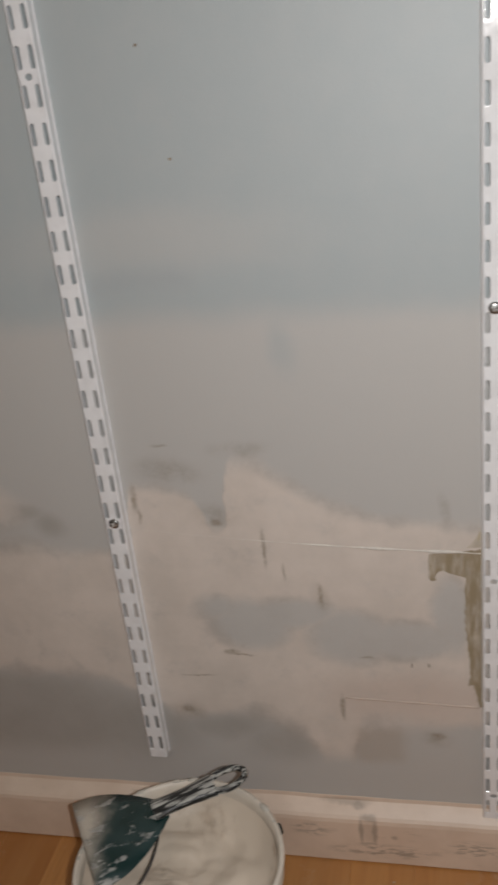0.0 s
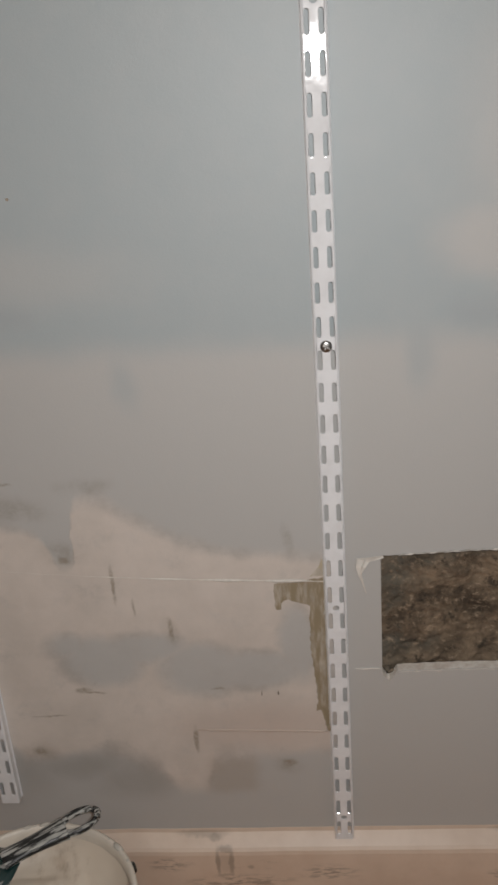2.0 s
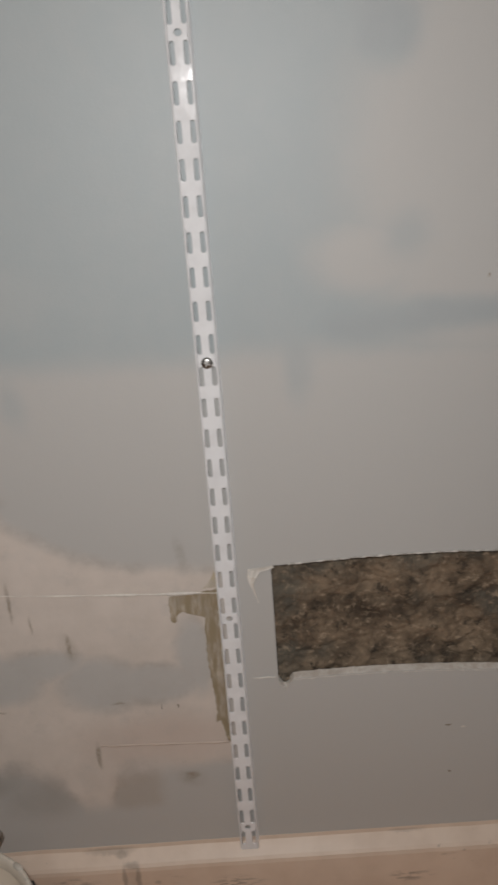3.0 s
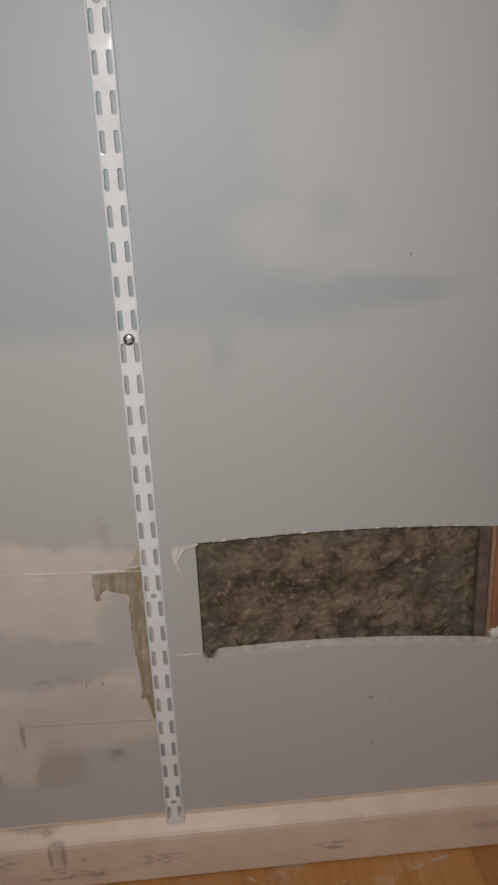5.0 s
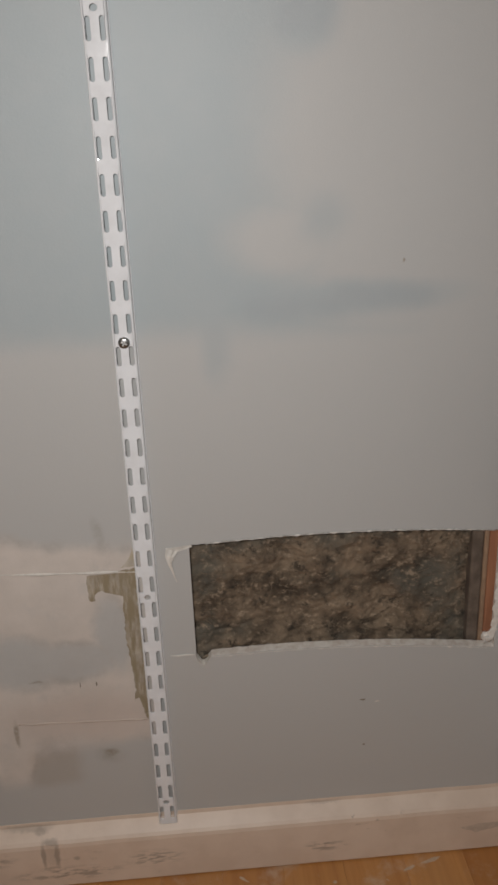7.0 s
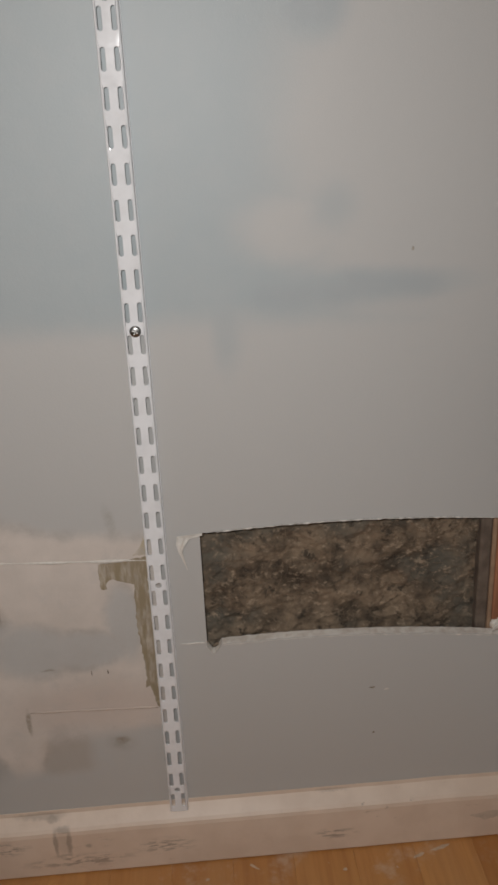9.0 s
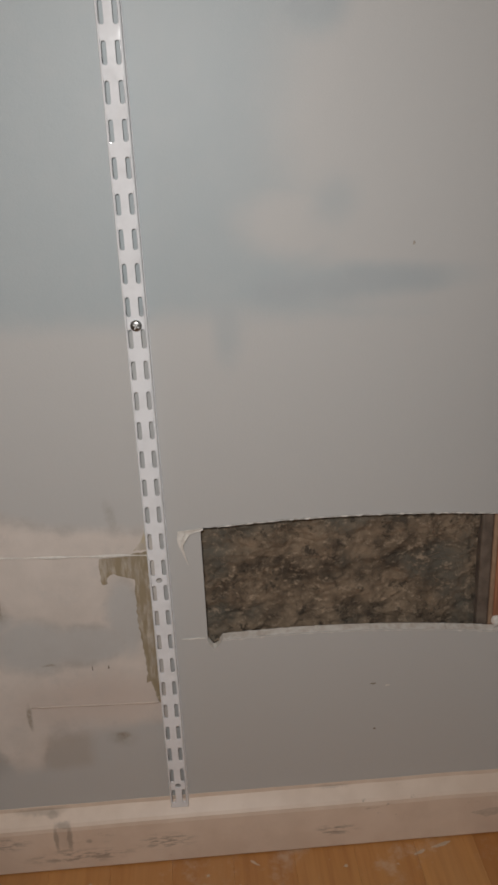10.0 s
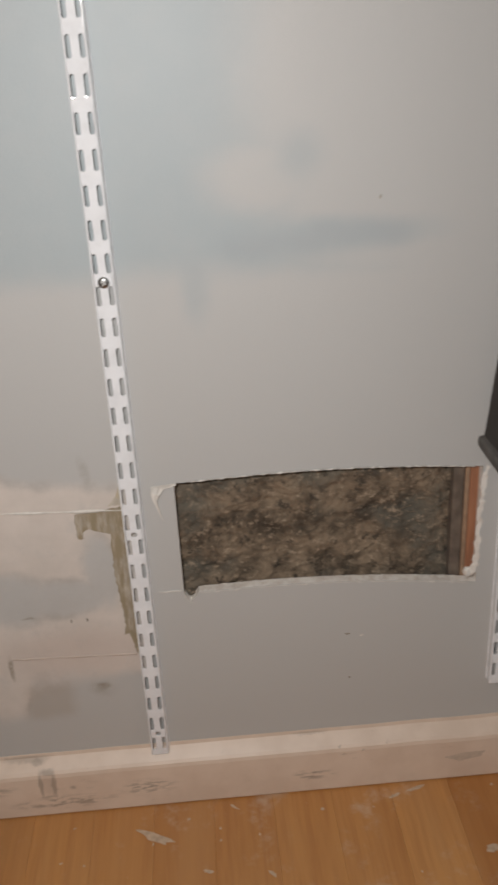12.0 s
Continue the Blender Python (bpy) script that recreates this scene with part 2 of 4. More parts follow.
def gypsum():
    k = Mat("broken_gypsum", 0.9)
    k.colour(k.mix(k.ramp(k.noise(120, 4), 0.35, 0.7), (0.80, 0.765, 0.71), (0.64, 0.575, 0.51)))
    k.bump(k.noise(260, 4), 0.6, 0.002)
    return k.m


def mineral_wool():
    k = Mat("brown_mineral_wool", 0.95)
    warp = k.vec("ADD", k.co, k.vec("MULTIPLY", k.noise(22, 4, colour=True), (0.007, 0.007, 0.007)))
    a = k.noise(24, 8, 0.68, warp)
    f = k.noise(1, 6, 0.72, k.vec("MULTIPLY", warp, (110, 110, 150)))
    g = k.noise(10, 4, 0.6)
    c = k.mix(k.ramp(a, 0.36, 0.64), (0.068, 0.050, 0.034), (0.240, 0.178, 0.120))
    c = k.mix(k.ramp(g, 0.46, 0.62, 0.0, 0.7), c, (0.112, 0.106, 0.086))
    c = k.mix(k.ramp(f, 0.52, 0.66, 0.0, 0.7), c, (0.37, 0.285, 0.20))
    c = k.mix(k.ramp(k.noise(62, 6, 0.68, warp), 0.54, 0.66, 0.0, 0.8), c, (0.026, 0.021, 0.016))
    k.colour(c)
    k.bump(k.math("ADD", k.math("MULTIPLY", a, 1.2), f), 0.6, 0.004)
    return k.m


def fibre():
    k = Mat("mineral_fibre", 0.85)
    isl = k.n.new("ShaderNodeNewGeometry").outputs["Random Per Island"]
    k.colour(k.mix(isl, (0.13, 0.10, 0.07), (0.27, 0.21, 0.145)))
    return k.m


def pine():
    k = Mat("raw_pine_stud", 0.75)
    g = k.noise(1, 6, 0.6, k.scaled(160, 160, 9))
    k.colour(k.mix(k.ramp(g, 0.3, 0.7), (0.40, 0.185, 0.10), (0.27, 0.115, 0.06)))
    k.bump(g, 0.4, 0.001)
    return k.m


def oak_floor():
    k = Mat("varnished_orange_wood", 0.36)
    r = k.random()
    shift = k.n.new("ShaderNodeCombineXYZ")
    k.link(k.math("MULTIPLY", r, 37.0), shift.inputs[0])
    k.link(k.math("MULTIPLY", r, 11.0), shift.inputs[1])
    co = k.vec("ADD", k.co, shift.outputs[0])
    g = k.noise(1, 7, 0.62, k.vec("MULTIPLY", co, (95, 5, 40)))
    big = k.noise(1, 3, 0.5, k.vec("MULTIPLY", co, (22, 3, 9)))
    c = k.mix(r, (0.54, 0.262, 0.085), (0.37, 0.155, 0.044))
    c = k.mix(k.ramp(g, 0.35, 0.72, 0.0, 0.6), c, (0.34, 0.135, 0.040))
    c = k.mix(k.ramp(big, 0.4, 0.7, 0.0, 0.5), c, (0.50, 0.26, 0.10))
    world_co = k.n.new("ShaderNodeNewGeometry").outputs["Position"]
    dust = k.ramp(k.noise(11, 8, 0.72, world_co), 0.54, 0.74)
    speck = k.ramp(k.noise(120, 3, 0.6, world_co), 0.70, 0.76)
    d = k.math("ADD", k.math("MULTIPLY", dust, 0.5), k.math("MULTIPLY", speck, 0.3), clamp=True)
    k.colour(k.mix(d, c, (0.60, 0.50, 0.40)))
    k.rough(k.math("ADD", 0.3, k.math("MULTIPLY", d, 0.6)))
    k.bump(g, 0.15, 0.0006)
    return k.m


def smeared(name, base, rough, metal, lo, hi, plaster=(0.62, 0.60, 0.55), stretch=(40, 40, 40)):
    """A tool surface under dried plaster smears."""
    k = Mat(name, rough, metal)
    n = k.noise(1, 6, 0.62, k.scaled(*stretch))
    f = k.ramp(n, lo, hi)
    tone = k.mix(k.ramp(k.noise(50, 4), 0.3, 0.7), plaster, tuple(v * 0.72 for v in plaster))
    k.colour(k.mix(f, base, tone))
    k.rough(k.ramp(f, 0, 1, rough, 0.85))
    k.put(k.b.inputs["Metallic"], k.ramp(f, 0, 1, metal, 0.0))
    k.bump(f, 0.5, 0.001)
    return k.m


def blade_steel():
    """Dark teal blade, a steel reflection painted pale towards one corner of its edge, with plaster left on it."""
    k = Mat("dark_teal_blade", 0.28, 0.2)
    axes = k.n.new("ShaderNodeSeparateXYZ")
    k.link(k.co, axes.inputs[0])
    run = k.math("ADD", axes.outputs[0], k.math("MULTIPLY", axes.outputs[1], 0.42))
    run = k.math("ADD", run, k.math("MULTIPLY", k.math("SUBTRACT", k.noise(28, 5, 0.6), 0.5), 0.05))
    # bright reflection of the steel, put into the colour as a gradient
    pale = k.ramp(run, 0.158, 0.205)
    c = k.mix(k.ramp(k.noise(22, 4), 0.35, 0.65), (0.010, 0.034, 0.033), (0.030, 0.060, 0.060))
    c = k.mix(pale, c, (0.60, 0.55, 0.475))
    caked = k.ramp(k.noise(1, 6, 0.66, k.scaled(30, 60, 40)), 0.54, 0.61)
    c = k.mix(k.math("MULTIPLY", caked, 0.9), c, k.mix(k.noise(90, 3), (0.60, 0.59, 0.55), (0.26, 0.27, 0.27)))
    k.colour(c)
    k.rough(k.ramp(caked, 0, 1, 0.26, 0.85))
    k.bump(caked, 0.6, 0.0012)
    return k.m


def fabric():
    k = Mat("dark_woven_fabric", 0.9)
    w = k.noise(1, 3, 0.5, k.scaled(700, 700, 90))
    c = k.mix(k.ramp(k.noise(14, 5), 0.3, 0.7), (0.030, 0.025, 0.021), (0.046, 0.039, 0.034))
    k.colour(k.mix(k.ramp(k.noise(160, 3), 0.68, 0.76, 0.0, 0.5), c, (0.16, 0.15, 0.135)))
    k.bump(w, 0.4, 0.0008)
    return k.m


WALL, GYPSUM, ENAMEL = wall_paint(), gypsum(), enamel()
SKIRT, WOOL, FIBRE, PINE, PLANK = skirting_paint(), mineral_wool(), fibre(), pine(), oak_floor()
SIDE_PAINT = plain_paint("side_wall_paint", (0.44, 0.455, 0.46))
ROOM_PAINT = plain_paint("room_wall_paint", (0.50, 0.48, 0.45))
CEILING_PAINT = plain_paint("ceiling_paint", (0.75, 0.74, 0.72))
UNDERLAY = plain_paint("dark_underlay", (0.05, 0.035, 0.022))
FABRIC = fabric()
FABRIC_RIM = plain_paint("worn_fabric_binding", (0.105, 0.097, 0.088), 0.85, 0.2, 60)
CHROME = Mat("zinc_screw_metal", 0.3, 1.0).m
CHROME.node_tree.nodes["Principled BSDF"].inputs["Base Color"].default_value = (0.34, 0.34, 0.33, 1)
# glint of the screw's cross recess, painted as a pale colour
CROSS_GLINT = plain_paint("pale_cross_glint", (0.72, 0.72, 0.70), 0.35)
DARK_METAL = plain_paint("dark_recess", (0.05, 0.05, 0.05), 0.5)
ADHESIVE = smeared("dried_brown_adhesive", (0.285, 0.235, 0.155), 0.5, 0.0, 0.42, 0.66, (0.50, 0.44, 0.36), (150, 60, 30))
PALE_ADHESIVE = smeared("thin_pale_adhesive", (0.46, 0.40, 0.29), 0.6, 0.0, 0.40, 0.60, (0.60, 0.54, 0.46), (120, 60, 60))
CHIP = plain_paint("torn_white_paper", (0.70, 0.665, 0.61), 0.8, 0.1, 90)
GRIME = plain_paint("brown_gouge", (0.32, 0.275, 0.215), 0.85, 0.25, 120)
SOFT_GRIME = plain_paint("soft_brown_stain", (0.40, 0.36, 0.31), 0.8, 0.2, 120)
TUB = plain_paint("white_tub_plastic", (0.68, 0.62, 0.535), 0.4, 0.06, 40)
PASTE = smeared("drying_filler_paste", (0.62, 0.54, 0.445), 0.4, 0.0, 0.52, 0.74, (0.48, 0.385, 0.295), (34, 16, 30))
CRUST = plain_paint("pale_plaster_crust", (0.56, 0.53, 0.47), 0.8, 0.12, 60)
BLADE = blade_steel()
HANDLE = smeared("black_handle_plastic", (0.012, 0.013, 0.013), 0.4, 0.0, 0.47, 0.54, (0.50, 0.50, 0.47), stretch=(20, 230, 230))
BLACK = plain_paint("black_plastic", (0.02, 0.022, 0.02), 0.5)


# ---------------------------------------------------------------- mesh helpers
def mesh_of(bm, name, materials, smooth=False):
    me = bpy.data.meshes.new(name)
    bm.normal_update()
    bm.to_mesh(me)
    bm.free()
    for m in materials if isinstance(materials, (list, tuple)) else [materials]:
        me.materials.append(m)
    if smooth:
        for p in me.polygons:
            p.use_smooth = True
    return me


def part(name, bm, material, parent=None, label="", smooth=False):
    ob = new(name, mesh_of(bm, name, material, smooth))
    if parent:
        ob.parent = parent
    return tagged(ob, label)


def thing(name, place, label, category, group="", kind=""):
    ob = new(name)
    ob.empty_display_size = 0.02
    ob.matrix_world = Matrix.Translation(place)
    return tagged(ob, label, category, group, kind)


def box(bm, lo, hi, bevel=0.0, seg=2):
    r = bmesh.ops.create_cube(bm, size=1.0)
    size = Vector(hi) - Vector(lo)
    for v in r["verts"]:
        v.co = Vector(lo) + Vector([(c + 0.5) * s for c, s in zip(v.co, size)])
    if bevel:
        edges = list({e for v in r["verts"] for e in v.link_edges})
        bmesh.ops.bevel(bm, geom=edges, offset=bevel, segments=seg, profile=0.5, affect="EDGES")


def lathe(bm, profile, n=64, wob=None):
    """Turn (radius, z) pairs round the z axis."""
    rings = []
    for r, z in profile:
        ring = []
        for i in range(n):
            a = 2 * math.pi * i / n
            q = r + (wob(a, z) if wob else 0)
            ring.append(bm.verts.new((q * math.cos(a), q * math.sin(a), z)))
        rings.append(ring)
    for a, b in zip(rings, rings[1:]):
        for i in range(n):
            bm.faces.new((a[i], a[(i + 1) % n], b[(i + 1) % n], b[i]))
    return rings


def tube(bm, pts, radius, n=8):
    """A round bar along points; radius may be a function of 0..1."""
    rings = []
    for i, p in enumerate(pts):
        d = (Vector(pts[min(i + 1, len(pts) - 1)]) - Vector(pts[max(i - 1, 0)])).normalized()
        s = d.orthogonal().normalized()
        u = d.cross(s)
        r = radius(i / (len(pts) - 1)) if callable(radius) else radius
        rings.append([bm.verts.new(Vector(p) + r * (math.cos(2 * math.pi * k / n) * s + math.sin(2 * math.pi * k / n) * u)) for k in range(n)])
    for a, b in zip(rings, rings[1:]):
        for k in range(n):
            bm.faces.new((a[k], a[(k + 1) % n], b[(k + 1) % n], b[k]))
    bm.faces.new(rings[0][::-1])
    bm.faces.new(rings[-1])


def smear(bm, outline, y, proud, rag=0.0015, seed=0):
    """A low dried smear on the wall: a ragged outline with a raised inside."""
    rng = random.Random(seed)
    pts = []
    for (x0, z0), (x1, z1) in zip(outline, outline[1:] + outline[:1]):
        steps = max(2, int(math.hypot(x1 - x0, z1 - z0) / 0.004))
        for i in range(steps):
            t = i / steps
            pts.append((x0 + t * (x1 - x0) + rng.uniform(-rag, rag), z0 + t * (z1 - z0) + rng.uniform(-rag, rag)))
    outer = [bm.verts.new((x, y, z)) for x, z in pts]
    face = bm.faces.new(outer)
    face.normal_update()
    if face.normal.y > 0:
        face.normal_flip()
    r = bmesh.ops.inset_region(bm, faces=[face], thickness=0.0008, depth=proud)
    bmesh.ops.triangulate(bm, faces=bm.faces[:])
    return r


# ---------------------------------------------------------------- the large structure
LEFT, RIGHT, FRONT, TOP = -1.25, 0.4645, -2.4, 2.35
HOLE_L, HOLE_R = 0.0482, 0.394


def arc_top(x):
    t = (x - HOLE_L) / (HOLE_R - HOLE_L)
    return 0.4567 + 0.0222 * t - 0.0297 * t * t + 0.0009 * noise.noise((x * 90, 3, 0)) + 0.0006 * noise.noise((x * 260, 5, 0))


def arc_bottom(x):
    t = (x - HOLE_L) / (HOLE_R - HOLE_L)
    z = 0.3113 + 0.0170 * t - 0.0335 * t * t
    notch = max(0.0, 1.2 - abs(x - 0.0560) / 0.0080)
    return z - 0.0105 * notch + 0.0008 * noise.noise((x * 110, 9, 0)) + 0.0005 * noise.noise((x * 300, 2, 0))


def wall_back():
    """Plasterboard with the cut-out opening through its 12.5 mm."""
    bm = bmesh.new()
    deep = 0.0125
    xs = [HOLE_L + (HOLE_R - HOLE_L) * i / 120 for i in range(121)]

    def quad(pts, slot=0):
        f = bm.faces.new([bm.verts.new(p) for p in pts])
        f.material_index = slot

    for y, flip in ((0.0, False), (deep, True)):
        def face(x0, x1, za0, za1, zb0, zb1):
            p = [(x0, y, za0), (x1, y, za1), (x1, y, zb1), (x0, y, zb0)]
            quad(p[::-1] if flip else p)
        face(LEFT, HOLE_L, 0, 0, TOP, TOP)
        face(HOLE_R, RIGHT, 0, 0, TOP, TOP)
        for a, b in zip(xs, xs[1:]):
            face(a, b, 0, 0, arc_bottom(a), arc_bottom(b))
            face(a, b, arc_top(a), arc_top(b), TOP, TOP)
    for a, b in zip(xs, xs[1:]):
        quad([(a, 0, arc_bottom(a)), (b, 0, arc_bottom(b)), (b, deep, arc_bottom(b)), (a, deep, arc_bottom(a))], 1)
        quad([(a, 0, arc_top(a)), (a, deep, arc_top(a)), (b, deep, arc_top(b)), (b, 0, arc_top(b))], 1)
    for x in (HOLE_L, HOLE_R):
        quad([(x, 0, arc_bottom(x)), (x, deep, arc_bottom(x)), (x, deep, arc_top(x)), (x, 0, arc_top(x))], 1)
    bmesh.ops.remove_doubles(bm, verts=bm.verts, dist=1e-6)
    ob = part("wall_back", bm, [WALL, GYPSUM])
    return tagged(ob, "blue-grey painted plasterboard wall with filler patches and a cut-out hole", "wall", kind="structure")


wall_back()


def slab(name, lo, hi, material, label, category):
    bm = bmesh.new()
    box(bm, lo, hi)
    return tagged(part(name, bm, material), label, category, kind="structure")


slab("wall_right", (RIGHT, FRONT, 0), (RIGHT + 0.1, 0.2, TOP), SIDE_PAINT, "grey-blue painted side wall beside the corner", "wall")
# left and front walls and ceiling: out of view, added pale to bounce light
slab("wall_left", (LEFT - 0.1, FRONT, 0), (LEFT, 0.2, TOP), ROOM_PAINT, "unseen pale wall closing the room to bounce light", "wall")
slab("wall_front", (LEFT - 0.1, FRONT - 0.1, 0), (RIGHT + 0.1, FRONT, TOP), ROOM_PAINT, "unseen pale wall closing the room to bounce light", "wall")
slab("wall_cavity", (LEFT, 0.11, 0), (RIGHT, 0.2, TOP), ROOM_PAINT, "rear lining of the wall cavity", "wall")
slab("ceiling", (LEFT - 0.1, FRONT - 0.1, TOP), (RIGHT + 0.1, 0.2, TOP + 0.1), CEILING_PAINT, "unseen white ceiling closing the room to bounce light", "ceiling")


def skirting():
    """Low skirting board with a sloped, thickly painted top."""
    bm = bmesh.new()
    prof = [(0.0, 0.0018), (-0.0180, 0.0018), (-0.0186, 0.0030), (-0.0190, 0.030), (-0.0188, 0.064), (-0.0178, 0.0690), (-0.0150, 0.0725), (-0.0070, 0.0790), (-0.0012, 0.0835), (-0.0004, 0.0885), (0.0, 0.0885)]
    n = 160
    rows = []
    for i in range(n + 1):
        x = LEFT + (RIGHT - 0.0005 - LEFT) * i / n
        rows.append([bm.verts.new((x, y - 0.0006 * noise.noise((x * 9, z * 30, 1)) * (y < 0), z + (0.0012 * noise.noise((x * 14, 7, z)) if z > 0.05 else 0))) for y, z in prof])
    for a, b in zip(rows, rows[1:]):
        for j in range(len(prof) - 1):
            bm.faces.new((a[j], b[j], b[j + 1], a[j + 1]))
    bmesh.ops.recalc_face_normals(bm, faces=bm.faces)
    ob = part("baseboard", bm, SKIRT)
    tagged(ob, "low cream-painted skirting board, scuffed and plaster-spotted", "skirting board", kind="structure")


skirting()


def right_skirting():
    bm = bmesh.new()
    prof = [(0.0, 0.0), (-0.0185, 0.0), (-0.0188, 0.066), (-0.0145, 0.0735), (-0.0005, 0.0875), (0.0, 0.0875)]
    ends = [[bm.verts.new((RIGHT + x, y, z)) for x, z in prof] for y in (FRONT, -0.0195)]
    for j in range(len(prof) - 1):
        bm.faces.new((ends[0][j], ends[1][j], ends[1][j + 1], ends[0][j + 1]))
    bmesh.ops.recalc_face_normals(bm, faces=bm.faces)
    tagged(part("baseboard", bm, SKIRT), "low cream-painted skirting board along the side wall", "skirting board", kind="structure")


right_skirting()


# ---------------------------------------------------------------- inside the hole
def insulation():
    batt = thing("insulation_batt", (0, 0.0235, 0.2), "crumpled brown mineral wool packed in the wall cavity", "insulation")
    bm = bmesh.new()
    nx, nz = 300, 150
    x0, x1, z0, z1 = 0.0, 0.368, 0.24, 0.52
    def depth(x, z):
        p = Vector((x, 0, z))
        q = p + 0.012 * Vector((noise.noise(p * 30), 0, noise.noise(p * 30 + Vector((5, 5, 5)))))
        d = 0.006 * noise.fractal(q * 17, 0.9, 2.1, 4) + 0.003 * noise.noise(Vector((q.x * 45, 4, q.z * 70))) + 0.0016 * noise.noise(Vector((q.x * 160, 1, q.z * 240)))
        return -0.004 - d
    grid = []
    for j in range(nz + 1):
        z = z0 + (z1 - z0) * j / nz
        grid.append([bm.verts.new((x0 + (x1 - x0) * i / nx, min(0.06, max(-0.0095, -depth(x0 + (x1 - x0) * i / nx, z))), z - 0.2)) for i in range(nx + 1)])
    for j in range(nz):
        for i in range(nx):
            bm.faces.new((grid[j][i], grid[j][i + 1], grid[j + 1][i + 1], grid[j + 1][i]))
    part("wool", bm, WOOL, batt, smooth=True)
    rng = random.Random(4)
    bm = bmesh.new()
    for _ in range(260):
        x, z = rng.uniform(0.045, 0.364), rng.uniform(0.30, 0.47)
        y = min(0.06, max(-0.0095, -depth(x, z))) - 0.0004
        a = rng.gauss(0.15, 0.75)
        length = rng.uniform(0.005, 0.017)
        bend = rng.uniform(-0.7, 0.7)
        w = rng.uniform(0.00015, 0.00032)
        pts = []
        for k in range(4):
            t = k / 3
            aa = a + bend * t
            pts.append(Vector((x + length * t * math.cos(aa), max(-0.0105, y - 0.0016 * math.sin(math.pi * t)), z - 0.2 + length * t * math.sin(aa))))
        side = Vector((-math.sin(a), -0.3, math.cos(a))).normalized() * w
        va = [bm.verts.new(p + side) for p in pts]
        vb = [bm.verts.new(p - side) for p in pts]
        for k in range(3):
            bm.faces.new((va[k], va[k + 1], vb[k + 1], vb[k]))
    lump = bmesh.new()
    bmesh.ops.create_icosphere(lump, subdivisions=4, radius=0.0055)
    for v in lump.verts:
        n = 1 + 0.5 * noise.noise(v.co * 140) + 0.25 * noise.noise(v.co * 400)
        v.co = Vector((v.co.x * 0.95, v.co.y * 0.75, v.co.z * 0.75)) * n + Vector((0.0555, -0.0135, 0.1075))
    part("tuft", lump, WOOL, batt, smooth=True)
    tagged(part("loose_fibre", bm, FIBRE, batt, "loose tan wool fibres"), kind="stuff")


insulation()


# grey-brown for the stud's side face, with its shade in the colour
SHADED_SIDE = plain_paint("shaded_stud_side", (0.17, 0.13, 0.10), 0.85, 0.2, 60)
SAPWOOD = plain_paint("tan_sapwood", (0.36, 0.235, 0.15), 0.8, 0.12, 70)


def stud():
    bm = bmesh.new()
    box(bm, (0.3848, 0.0135, 0.0), (0.4168, 0.1, 2.2), 0.0015)
    ob = tagged(part("wall_stud", bm, PINE), "raw reddish pine stud with a grey strip for its shaded side beside the insulation", "stud")
    # shaded side of the stud, built as a separate dark strip
    bm = bmesh.new()
    box(bm, (0.3660, 0.0165, 0.0), (0.3798, 0.1, 2.2), 0.003, 3)
    part("shaded_side_strip", bm, SHADED_SIDE, ob, "grey-brown strip standing for the shaded stud side")
    bm = bmesh.new()
    box(bm, (0.3796, 0.0148, 0.0), (0.3849, 0.1, 2.2), 0.0015)
    part("sapwood_strip", bm, SAPWOOD, ob, "pale tan sapwood strip")


stud()


def broken_edge():
    """The ragged right-hand end of the cut: crumbled gypsum and lifted paper."""
    ob = thing("broken_board_edge", (HOLE_R - 0.0025, 0, 0.3085), "crumbled white gypsum along the cut board end", "plaster")
    bm = bmesh.new()
    smear(bm, [(-0.001, -0.004), (-0.010, -0.004), (-0.008, 0.008), (-0.002, 0.014), (-0.001, 0.06), (0.001, 0.105), (0.003, 0.130), (0.0075, 0.143), (0.010, 0.138), (0.006, 0.10), (0.0045, 0.05), (0.0045, 0.01)], -0.0004, 0.0012, 0.0017, 5)
    part("gypsum", bm, GYPSUM, ob)
    bm = bmesh.new()
    bmesh.ops.create_icosphere(bm, subdivisions=3, radius=0.0065)
    for v in bm.verts:
        v.co = Vector((v.co.x, v.co.y * 0.8 + 0.004, v.co.z)) * (1 + 0.3 * noise.noise(v.co * 260)) + Vector((-0.005, 0, -0.001))
    part("gypsum_lump", bm, GYPSUM, ob)
    bm = bmesh.new()
    for k in range(3):
        pts = [(-0.006 - 0.006 * t, -0.001 - 0.004 * t * (k + 1) / 2, -0.002 + 0.003 * k - 0.005 * t) for t in (0, 0.33, 0.66, 1)]
        tube(bm, pts, lambda t: 0.0016 * (1 - 0.8 * t), 6)
    part("paper_shreds", bm, CHIP, ob, "torn white paper shreds")


broken_edge()


